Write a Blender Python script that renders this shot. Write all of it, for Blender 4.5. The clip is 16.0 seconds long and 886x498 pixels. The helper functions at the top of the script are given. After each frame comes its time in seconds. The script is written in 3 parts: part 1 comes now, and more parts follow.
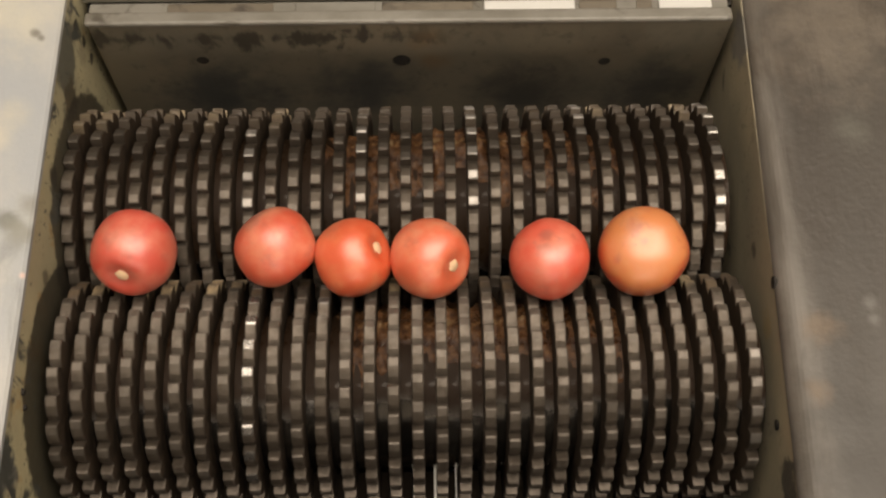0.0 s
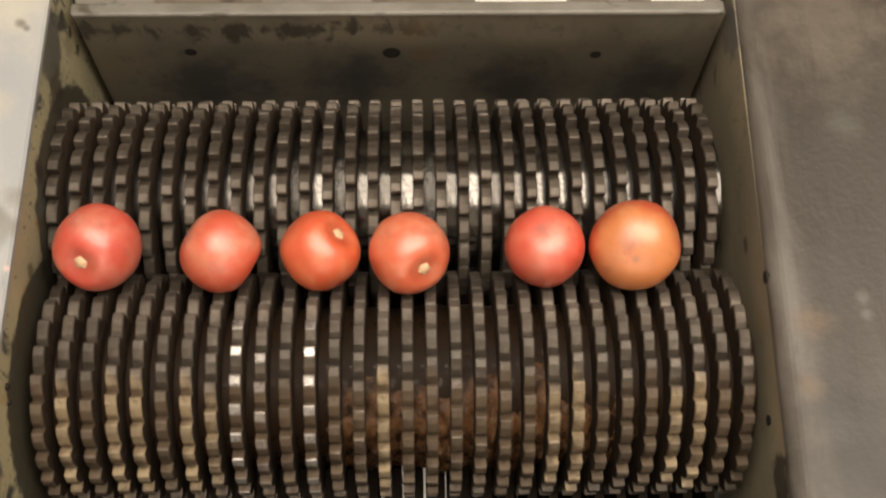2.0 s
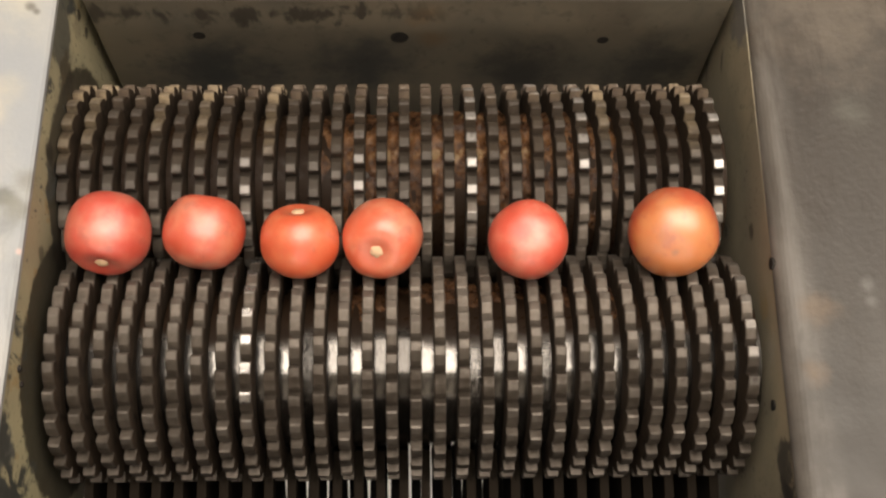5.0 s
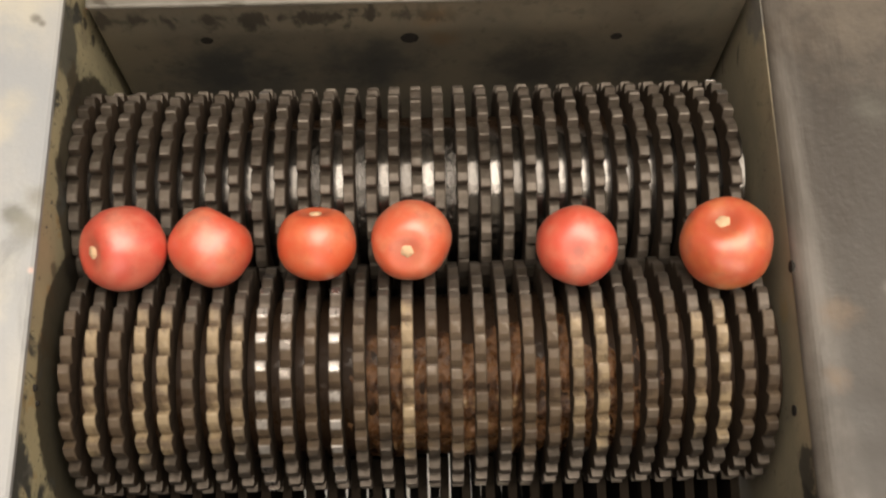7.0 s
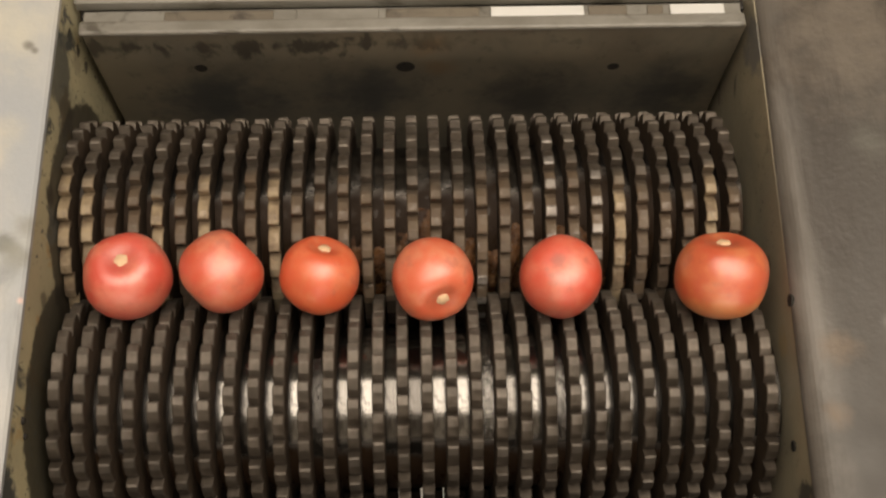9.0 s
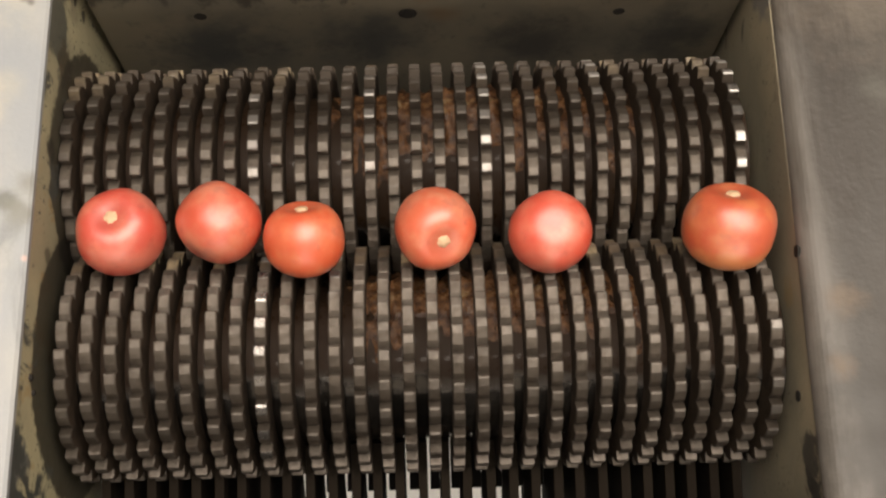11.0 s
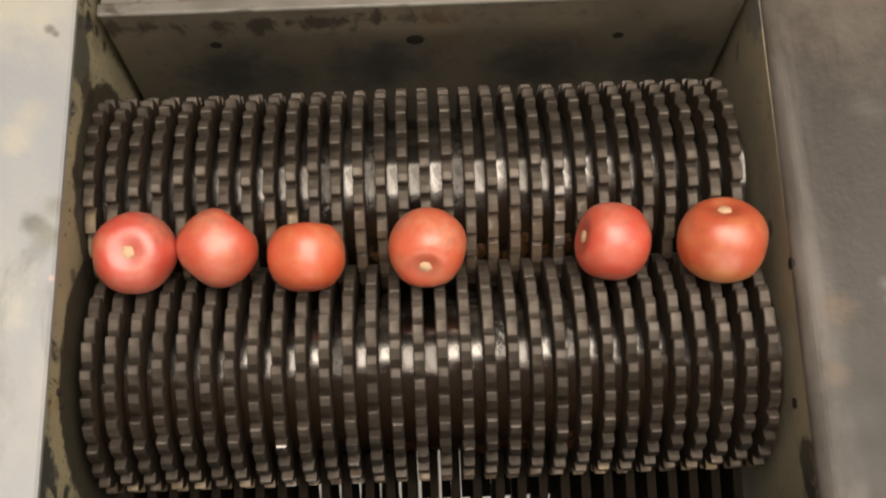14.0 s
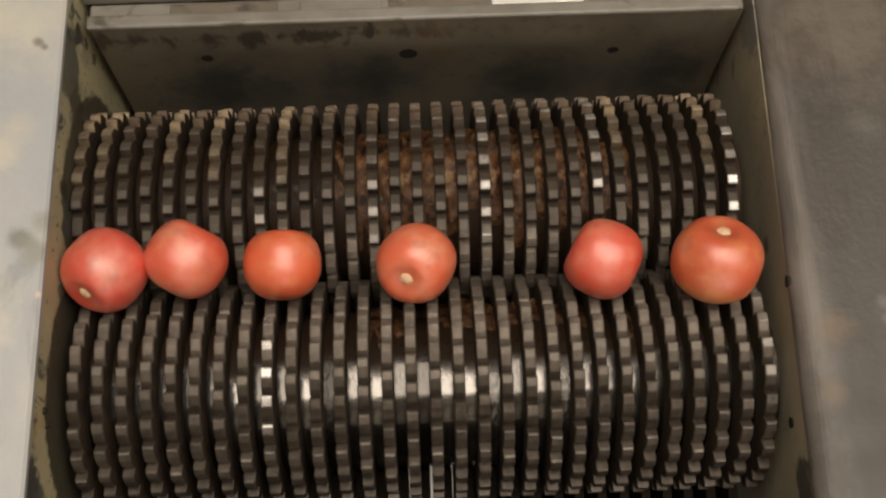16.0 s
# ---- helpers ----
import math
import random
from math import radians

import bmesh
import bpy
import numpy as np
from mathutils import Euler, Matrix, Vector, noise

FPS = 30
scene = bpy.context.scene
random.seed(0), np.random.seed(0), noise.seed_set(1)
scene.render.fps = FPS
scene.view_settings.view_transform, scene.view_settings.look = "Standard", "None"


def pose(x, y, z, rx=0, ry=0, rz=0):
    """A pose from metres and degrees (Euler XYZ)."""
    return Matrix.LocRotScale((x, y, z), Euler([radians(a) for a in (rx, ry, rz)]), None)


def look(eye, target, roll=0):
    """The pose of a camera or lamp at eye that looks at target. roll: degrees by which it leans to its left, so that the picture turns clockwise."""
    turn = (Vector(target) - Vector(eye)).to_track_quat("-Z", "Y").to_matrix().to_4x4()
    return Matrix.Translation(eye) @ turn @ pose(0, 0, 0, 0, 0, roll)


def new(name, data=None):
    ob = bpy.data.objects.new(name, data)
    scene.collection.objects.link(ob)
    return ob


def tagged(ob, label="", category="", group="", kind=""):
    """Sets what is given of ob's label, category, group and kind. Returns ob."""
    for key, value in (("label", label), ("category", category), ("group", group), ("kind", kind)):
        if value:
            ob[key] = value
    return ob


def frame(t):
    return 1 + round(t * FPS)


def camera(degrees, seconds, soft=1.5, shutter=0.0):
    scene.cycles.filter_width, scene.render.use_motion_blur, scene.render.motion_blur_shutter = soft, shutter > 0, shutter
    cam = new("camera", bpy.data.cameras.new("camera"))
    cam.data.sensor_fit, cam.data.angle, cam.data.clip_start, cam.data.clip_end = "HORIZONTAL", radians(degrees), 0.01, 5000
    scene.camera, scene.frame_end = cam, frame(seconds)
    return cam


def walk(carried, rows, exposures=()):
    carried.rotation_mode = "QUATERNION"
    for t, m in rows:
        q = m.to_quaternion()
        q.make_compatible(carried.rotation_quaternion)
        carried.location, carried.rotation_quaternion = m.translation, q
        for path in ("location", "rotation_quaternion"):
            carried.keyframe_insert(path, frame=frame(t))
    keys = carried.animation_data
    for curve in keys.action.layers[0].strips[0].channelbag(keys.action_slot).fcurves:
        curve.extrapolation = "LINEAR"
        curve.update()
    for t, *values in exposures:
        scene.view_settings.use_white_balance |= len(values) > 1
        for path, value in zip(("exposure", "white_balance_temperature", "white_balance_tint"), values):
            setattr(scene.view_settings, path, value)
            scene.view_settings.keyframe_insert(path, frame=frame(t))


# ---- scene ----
# ---- camera ----
PATH = [
    (0, (-0.014, -0.369, 0.94), (0.014, 0.439, -0.889), 1.1),
    (0.5, (-0.012, -0.37, 0.936), (0.016, 0.444, -0.89), 1.3),
    (1, (-0.019, -0.373, 0.929), (0.025, 0.438, -0.899), 2.4),
    (1.5, (-0.017, -0.373, 0.929), (0.037, 0.432, -0.901), 3.3),
    (2, (-0.017, -0.369, 0.931), (0.035, 0.436, -0.899), 2.8),
    (2.5, (-0.017, -0.367, 0.936), (0.028, 0.437, -0.894), 2.2),
    (3, (-0.024, -0.37, 0.934), (0.028, 0.437, -0.895), 2.8),
    (3.5, (-0.026, -0.37, 0.927), (0.03, 0.437, -0.902), 3.2),
    (4, (-0.027, -0.377, 0.93), (0.027, 0.43, -0.899), 3.6),
    (6.5, (-0.023, -0.337, 0.945), (0.018, 0.367, -0.926), 1.8),
    (7, (-0.024, -0.332, 0.942), (0.003, 0.384, -0.925), 0.6),
    (7.5, (-0.029, -0.334, 0.938), (-0.004, 0.396, -0.923), 0.7),
    (8, (-0.025, -0.328, 0.934), (0.0, 0.407, -0.926), 0.7),
    (8.5, (-0.024, -0.326, 0.938), (0.004, 0.419, -0.918), 0.7),
    (9, (-0.029, -0.322, 0.935), (0.018, 0.432, -0.917), 2.2),
    (9.5, (-0.023, -0.317, 0.939), (0.012, 0.419, -0.92), 1.7),
    (10, (-0.023, -0.302, 0.931), (0.009, 0.342, -0.962), 1.4),
    (12.5, (-0.047, -0.309, 0.964), (0.011, 0.323, -0.932), 3.3),
    (13, (-0.034, -0.312, 0.972), (0.0, 0.332, -0.921), 0.8),
    (13.5, (-0.037, -0.312, 0.973), (0.003, 0.342, -0.917), 0.7),
    (14, (-0.031, -0.317, 0.973), (-0.005, 0.351, -0.912), -0.1),
    (14.5, (-0.028, -0.313, 0.971), (-0.005, 0.359, -0.913), -0.2),
    (15, (-0.03, -0.312, 0.969), (-0.007, 0.368, -0.912), -0.2),
    (15.5, (-0.035, -0.311, 0.967), (0.01, 0.367, -0.914), 1.8),
    (16, (-0.031, -0.309, 0.964), (0.009, 0.377, -0.914), 1.1),
]
cam = camera(43.1, 16.0, soft=2.3, shutter=0.5)
EXPOSURE = [(0, -0.27, 7150, 10), (1.5, -0.15, 7100, 10), (3.5, -0.1, 7000, 10), (4, -0.1, 6950, 10), (6.5, 0.09, 6550, 10), (7, -0.1, 6850, 10), (8.5, -0.38, 7050, 10), (9, -0.33, 7150, 10), (10, -0.22, 6950, 10), (12.5, 0.07, 6550, 10), (13, 0.03, 6550, 10), (14, -0.26, 6750, 10), (16, -0.57, 6950, 10)]
walk(cam, [(t, look(eye, target, roll)) for t, eye, target, roll in PATH], EXPOSURE)

# ---- light ----
# wide skylight over the workshop; an unseen lamp added behind the viewer brightens the floor
world = bpy.data.worlds.new("sky")
scene.world = world
world.use_nodes = True
wn = world.node_tree.nodes
sky = wn.new("ShaderNodeTexSky")
sky.sky_type, sky.sun_disc = "NISHITA", False
sky.sun_elevation, sky.sun_rotation = radians(60), radians(170)
world.node_tree.links.new(sky.outputs[0], wn["Background"].inputs[0])
wn["Background"].inputs[1].default_value = 0.08
DAYLIGHT = (1.0, 0.90, 0.78)


def area_lamp(name, watts, wide, high, eye, target):
    lamp = new(name, bpy.data.lights.new(name, "AREA"))
    lamp.data.shape, lamp.data.size, lamp.data.size_y = "RECTANGLE", wide, high
    lamp.data.energy, lamp.data.color = watts, DAYLIGHT
    lamp.matrix_world = look(eye, target)


SKYLIGHT = (-1.0, 2.1, -1.25, 1.05)     # x and y limits of the roof opening
ROOF, SOUTH_Y = 2.6, -4.5                  # height of the roof, place of the south wall and its added lamp
area_lamp("skylight", 128, SKYLIGHT[1] - SKYLIGHT[0] - 0.04, SKYLIGHT[3] - SKYLIGHT[2] - 0.04, ((SKYLIGHT[0] + SKYLIGHT[1]) / 2, (SKYLIGHT[2] + SKYLIGHT[3]) / 2, ROOF + 0.05), ((SKYLIGHT[0] + SKYLIGHT[1]) / 2, (SKYLIGHT[2] + SKYLIGHT[3]) / 2 + 0.0001, 0))
area_lamp("front_fill_light", 135, 3.4, 2.0, (0, SOUTH_Y, 0.75), (0, 0, 0.75))

# ---- plan ----
PITCH, DISC = 0.0191, 0.0093         # disc spacing and thickness
TIP, ROOT, CORE = 0.0965, 0.0878, 0.0680   # radii of the cutter
HALF = 0.0855                        # half the distance between the shafts
TEETH, TURN = 26, 360 / 5.5          # teeth on a disc, degrees a second
LEFT, RIGHT, BACK, FRONT = -0.324, 0.2585, 0.222, -0.228   # inner faces of the chamber
TOP_LEFT, TOP = 0.139, 0.118         # upper edges of the side plates
FLOOR_Z = -0.45


# ---- materials ----
class Nodes:
    """A small node builder for one material."""

    def __init__(self, name):
        self.mat = bpy.data.materials.new(name)
        self.mat.use_nodes = True
        self.tree = self.mat.node_tree
        self.bsdf = self.tree.nodes["Principled BSDF"]
        self.coords = self.tree.nodes.new("ShaderNodeTexCoord").outputs["Object"]

    def link(self, a, b):
        self.tree.links.new(a, b)

    def put(self, kind, ins=(), operation="", data_type="", interpolation_type=""):
        n = self.tree.nodes.new(kind)
        if operation:
            n.operation = operation
        if data_type:
            n.data_type = data_type
        if interpolation_type:
            n.interpolation_type = interpolation_type
        for i, v in dict(ins).items():
            if isinstance(v, bpy.types.NodeSocket):
                self.link(v, n.inputs[i])
            else:
                n.inputs[i].default_value = v
        return n

    def scaled(self, x, y, z):
        return self.put("ShaderNodeVectorMath", {0: self.coords, 1: (x, y, z)}, operation="MULTIPLY").outputs[0]

    def noise(self, scale, detail=4, rough=0.6, vector=None, distortion=0.0):
        n = self.put("ShaderNodeTexNoise", {"Scale": scale, "Detail": detail, "Roughness": rough, "Distortion": distortion})
        self.link(vector or self.coords, n.inputs["Vector"])
        return n.outputs["Fac"]

    def math(self, op, a, b=0.0, c=0.0):
        return self.put("ShaderNodeMath", {0: a, 1: b, 2: c}, operation=op).outputs[0]

    def steps(self, value, lo, hi, to_lo=0.0, to_hi=1.0):
        n = self.put("ShaderNodeMapRange", {0: value, 1: lo, 2: hi, 3: to_lo, 4: to_hi}, interpolation_type="SMOOTHSTEP")
        return n.outputs[0]

    def mix(self, fac, a, b):
        n = self.put("ShaderNodeMix", {0: fac}, data_type="RGBA")
        for i, v in ((6, a), (7, b)):
            if isinstance(v, bpy.types.NodeSocket):
                self.link(v, n.inputs[i])
            else:
                n.inputs[i].default_value = (*v, 1)
        return n.outputs[2]

    def bump(self, height, strength=0.3, distance=0.001):
        n = self.put("ShaderNodeBump", {"Strength": strength, "Distance": distance, "Height": height})
        self.link(n.outputs[0], self.bsdf.inputs["Normal"])

    def done(self, color, rough, metal=0.0, **more):
        for key, v in (("Base Color", color), ("Roughness", rough), ("Metallic", metal), *more.items()):
            if isinstance(v, bpy.types.NodeSocket):
                self.link(v, self.bsdf.inputs[key])
            else:
                self.bsdf.inputs[key].default_value = (*v, 1) if key == "Base Color" and len(v) == 3 else v
        return self.mat

    def stained(self, base, stains_and_light, soft=False):
        """Lay ragged patches over a colour, stain marks or painted light: (place, radius, colour, strength) each."""
        ragged = self.math("MULTIPLY_ADD", self.noise(34 if soft else 48, 5, 0.6), 2.0, -1.0)
        for place, radius, tone, strength in stains_and_light:
            d = self.put("ShaderNodeVectorMath", {0: self.coords, 1: place}, operation="DISTANCE").outputs["Value"]
            d = self.math("MULTIPLY_ADD", ragged, radius * 1.1, d)
            base = self.mix(self.steps(d, radius * (1.35 if soft else 1.0), radius * (0.1 if soft else 0.55), 0.0, strength), base, tone)
        return base

    def caked(self, centre, half_width):
        """1 on the part of a turning thing where pulp has dried on: an arc round its shaft, ragged at its ends."""
        xyz = self.put("ShaderNodeSeparateXYZ", {0: self.coords})
        a = self.math("ARCTAN2", xyz.outputs[2], xyz.outputs[1])
        c = self.math("COSINE", self.math("SUBTRACT", a, radians(centre)))
        rnd = self.put("ShaderNodeObjectInfo").outputs["Random"]
        ragged = self.math("MULTIPLY_ADD", self.noise(22, 3), 0.6, -0.3)
        shift = self.math("MULTIPLY_ADD", rnd, 0.24, -0.12)
        v = self.math("ADD", self.math("ADD", c, ragged), shift)
        edge = math.cos(radians(half_width))
        return self.steps(v, edge - 0.10, edge + 0.10), rnd


def disc_material(name, centre, half, tan, rubbed_amount, dust=0.0, arc=None, dark_arc=0.0, dark_arc_at=60):
    """Oily dark cutter steel; dried pulp on part of the turn, from brown to tan; another part darkened; the tips of
    some discs rubbed bright.
    """
    n = Nodes(name)
    cake, rnd = n.caked(centre, half)
    grain = n.noise(260, 4)
    blot = n.noise(38, 3)
    steel = n.mix(n.steps(blot, 0.35, 0.7), (0.070, 0.057, 0.045), (0.158, 0.133, 0.110))
    steel = n.mix(n.steps(n.noise(55, 4, 0.65), 0.36, 0.62, 0, dust), steel, (0.23, 0.197, 0.148))
    crust = n.mix(n.steps(n.noise(34, 3), 0.34, 0.62), (0.115, 0.076, 0.048), (0.385, 0.30, 0.19))
    pulp = n.mix(tan, n.mix(n.noise(50, 3), (0.045, 0.030, 0.020), (0.115, 0.078, 0.052)), crust)
    yz = n.put("ShaderNodeSeparateXYZ", {0: n.coords})
    radius = n.math("SQRT", n.math("ADD", n.math("POWER", yz.outputs[1], 2.0), n.math("POWER", yz.outputs[2], 2.0)))
    land = n.steps(radius, TIP - 0.0016, TIP - 0.0008)
    notch = n.steps(n.math("MULTIPLY_ADD", n.noise(150, 3), 0.002, radius), TIP - 0.0030, TIP - 0.0075, 0.0, 0.28)
    rubbed = n.math("MULTIPLY", land, rubbed_amount)
    if arc:
        angle = n.math("ARCTAN2", yz.outputs[2], yz.outputs[1])
        near = n.math("MULTIPLY_ADD", n.noise(45, 3), 0.5, n.math("COSINE", n.math("SUBTRACT", angle, radians(arc[0]))))
        edge = math.cos(radians(arc[1])) + 0.25
        rubbed = n.math("MULTIPLY", rubbed, n.steps(near, edge - 0.12, edge + 0.12))
    color = n.mix(cake, steel, pulp)
    if dark_arc:
        turn = n.math("ARCTAN2", yz.outputs[2], yz.outputs[1])
        arc_tone = n.math("MULTIPLY_ADD", n.noise(30, 3), 0.5, n.math("COSINE", n.math("SUBTRACT", turn, radians(dark_arc_at))))
        color = n.mix(n.steps(arc_tone, 0.98, 1.16, 0.0, dark_arc), color, (0.030, 0.023, 0.017))
    color = n.mix(n.math("MULTIPLY", rubbed, 0.8), color, (0.50, 0.48, 0.46))
    color = n.mix(n.steps(n.noise(85, 5, 0.7), 0.50, 0.66, 0, 0.5), color, (0.05, 0.034, 0.023))
    color = n.mix(notch, color, (0.026, 0.019, 0.014))
    rough = n.math("MULTIPLY_ADD", grain, 0.28, n.math("MULTIPLY_ADD", cake, 0.16, 0.36))
    wet = n.math("MULTIPLY", cake, n.steps(n.noise(120, 4), 0.54, 0.62, 0, 0.34))
    rough = n.math("SUBTRACT", n.math("SUBTRACT", rough, wet), n.math("MULTIPLY", rubbed, 0.22))
    n.bump(n.math("ADD", grain, blot), 0.35, 0.0008)
    return n.done(color, n.math("MAXIMUM", rough, n.math("MULTIPLY", notch, 0.6)), n.math("MULTIPLY_ADD", cake, -0.40, n.math("MULTIPLY_ADD", rubbed, 0.4, 0.52)))


def spacer_material(name, centre, half, dents):
    n = Nodes(name)
    cake, rnd = n.caked(centre, half)
    grain = n.noise(30, 4, vector=n.scaled(60, 4, 4))
    bright = n.mix(n.steps(n.math("ADD", n.math("MULTIPLY", rnd, 0.5), n.math("MULTIPLY", grain, 0.5)), 0.2, 0.8), (0.09, 0.084, 0.078), (0.27, 0.257, 0.243))
    smut = n.steps(n.noise(75, 5, 0.7, n.scaled(1.6, 0.7, 0.7)), 0.47, 0.61, 0, 0.62)
    bright = n.mix(smut, bright, (0.055, 0.047, 0.040))
    mud = n.mix(n.noise(60, 4), (0.018, 0.010, 0.006), (0.054, 0.031, 0.017))
    wet = n.steps(n.noise(110, 4), 0.52, 0.62)
    rough = n.mix(cake, n.mix(n.math("MULTIPLY_ADD", smut, 0.5, n.math("MULTIPLY", grain, 0.5)), (0.10,) * 3, (0.32,) * 3), n.mix(wet, (0.58,) * 3, (0.22,) * 3))
    n.bump(n.noise(140 if dents < 0.9 else 210, 4), dents if dents > 0.9 else dents * 0.5, 0.0008 if dents < 0.9 else 0.0014)
    return n.done(n.mix(cake, bright, mud), rough, n.math("MULTIPLY_ADD", cake, -0.9, 0.95), **{"Specular IOR Level": 0.22})


def pulp_material():
    """Wet tomato pulp: brown to orange shreds with glistening spots."""
    n = Nodes("wet_pulp")
    tone = n.steps(n.noise(90, 5), 0.35, 0.68)
    color = n.mix(tone, (0.050, 0.022, 0.011), (0.25, 0.122, 0.054))
    color = n.mix(n.steps(n.noise(45, 3), 0.58, 0.68, 0, 0.8), color, (0.38, 0.27, 0.15))
    wet = n.steps(n.noise(150, 4), 0.45, 0.62)
    n.bump(n.noise(170, 5), 0.9, 0.003)
    return n.done(color, n.math("MULTIPLY_ADD", wet, -0.30, 0.42), 0.0)


def chipped_paint(name, paint, paint2, under, lo, hi, rough=0.5, scale=16, drip=(1, 1, 1), dark_corner=0.0, patch=5, rust=0.0, rubbed=None, stains_and_light=(), specks=0.0, soft=False, shade_ring=0.0, gloss=0.5):
    """Worn paint or oily plate: two tones, dark chips, fine grain; stain marks and painted light or shade where given.
    """
    n = Nodes(name)
    v = n.scaled(*drip)
    base = n.mix(n.steps(n.noise(patch, 5, vector=v), 0.36, 0.64), paint, paint2)
    base = n.mix(n.math("MULTIPLY", n.noise(300, 3), 0.35), base, n.mix(0.5, base, under))
    if rust:
        base = n.mix(n.steps(n.noise(scale * 0.8, 5, vector=n.scaled(1, 1.3, 0.9)), 0.56, 0.66, 0.0, rust), base, (0.40, 0.22, 0.05))
    if rubbed:
        # grey band by the fold: rubbed paint with the bend's highlight painted in
        across = n.math("MULTIPLY_ADD", n.noise(30, 4, vector=n.scaled(1, 0.4, 1)), 0.016, n.put("ShaderNodeSeparateXYZ", {0: n.coords}).outputs[0])
        grey = n.mix(n.steps(n.noise(26, 4, vector=n.scaled(1, 0.3, 1)), 0.35, 0.65), (0.160, 0.147, 0.133), (0.107, 0.095, 0.082))
        base = n.mix(n.steps(across, rubbed, rubbed + 0.022), grey, base)
    base = n.stained(base, stains_and_light, soft)
    if shade_ring:
        # shade beside the discs painted as a ragged dark ring round both roller ends
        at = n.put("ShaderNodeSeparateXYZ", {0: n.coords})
        ring_edge = n.math("MULTIPLY_ADD", n.noise(60, 5, 0.65), 0.026, -0.013)
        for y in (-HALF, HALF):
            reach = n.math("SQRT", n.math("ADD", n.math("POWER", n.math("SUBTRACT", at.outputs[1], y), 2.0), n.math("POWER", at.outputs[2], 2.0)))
            base = n.mix(n.steps(n.math("ADD", reach, ring_edge), shade_ring + 0.003, shade_ring - 0.003, 0.0, 0.9), base, (0.030, 0.025, 0.018))
    if specks:
        dots = n.math("MULTIPLY", n.steps(n.noise(170, 3, 0.6), 0.60, 0.66), n.steps(n.noise(20, 3), 0.46, 0.56, 0.0, specks))
        base = n.mix(dots, base, under)
    wear = n.noise(scale, 6, 0.62, v, 0.6)
    # darkens the upper front corner, its edge broken by the noise
    if dark_corner:
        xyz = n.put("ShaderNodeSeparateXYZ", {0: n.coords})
        wear = n.math("ADD", wear, n.steps(n.math("SUBTRACT", xyz.outputs[2], xyz.outputs[1]), 0.24, 0.31, 0.0, dark_corner))
    chips = n.steps(wear, lo, hi)
    color = n.mix(chips, base, under)
    n.bump(n.math("SUBTRACT", n.noise(180, 3), chips), 0.35, 0.001)
    return n.done(color, n.math("MULTIPLY_ADD", n.noise(40, 4), 0.3, rough - 0.15), 0.0, **{"Specular IOR Level": gloss})


def plate_material():
    """Rear plate: oily steel with darker slate clouds low down, brown clouds, greasy spots and short runs below the
    upper edge.
    """
    n = Nodes("oily_plate")
    xyz = n.put("ShaderNodeSeparateXYZ", {0: n.coords})
    x, z = xyz.outputs[0], xyz.outputs[2]
    cloud = n.noise(8, 4)
    base = n.mix(n.steps(cloud, 0.32, 0.68), (0.158, 0.143, 0.112), (0.218, 0.188, 0.138))
    # the four slate clouds darken the lower half
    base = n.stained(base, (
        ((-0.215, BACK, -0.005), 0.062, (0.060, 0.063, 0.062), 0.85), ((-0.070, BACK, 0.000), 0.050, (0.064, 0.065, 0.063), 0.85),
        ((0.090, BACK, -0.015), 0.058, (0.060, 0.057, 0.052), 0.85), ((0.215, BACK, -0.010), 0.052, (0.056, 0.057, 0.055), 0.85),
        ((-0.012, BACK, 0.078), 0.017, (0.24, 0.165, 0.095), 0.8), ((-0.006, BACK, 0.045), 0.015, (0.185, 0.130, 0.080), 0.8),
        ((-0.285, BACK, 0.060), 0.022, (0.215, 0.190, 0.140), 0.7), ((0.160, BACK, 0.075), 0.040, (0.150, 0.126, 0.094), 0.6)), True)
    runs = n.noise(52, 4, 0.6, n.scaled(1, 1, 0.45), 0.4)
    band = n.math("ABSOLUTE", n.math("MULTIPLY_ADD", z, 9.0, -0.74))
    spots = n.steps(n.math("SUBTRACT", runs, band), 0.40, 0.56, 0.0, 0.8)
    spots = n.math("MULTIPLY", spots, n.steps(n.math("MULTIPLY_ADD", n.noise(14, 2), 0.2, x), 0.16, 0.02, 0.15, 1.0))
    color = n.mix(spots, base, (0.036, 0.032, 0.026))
    color = n.mix(n.steps(n.noise(70, 4), 0.56, 0.70, 0, 0.35), color, (0.05, 0.045, 0.038))
    n.bump(n.noise(120, 4), 0.15, 0.001)
    return n.done(color, n.math("MULTIPLY_ADD", cloud, 0.3, 0.32), 0.25)


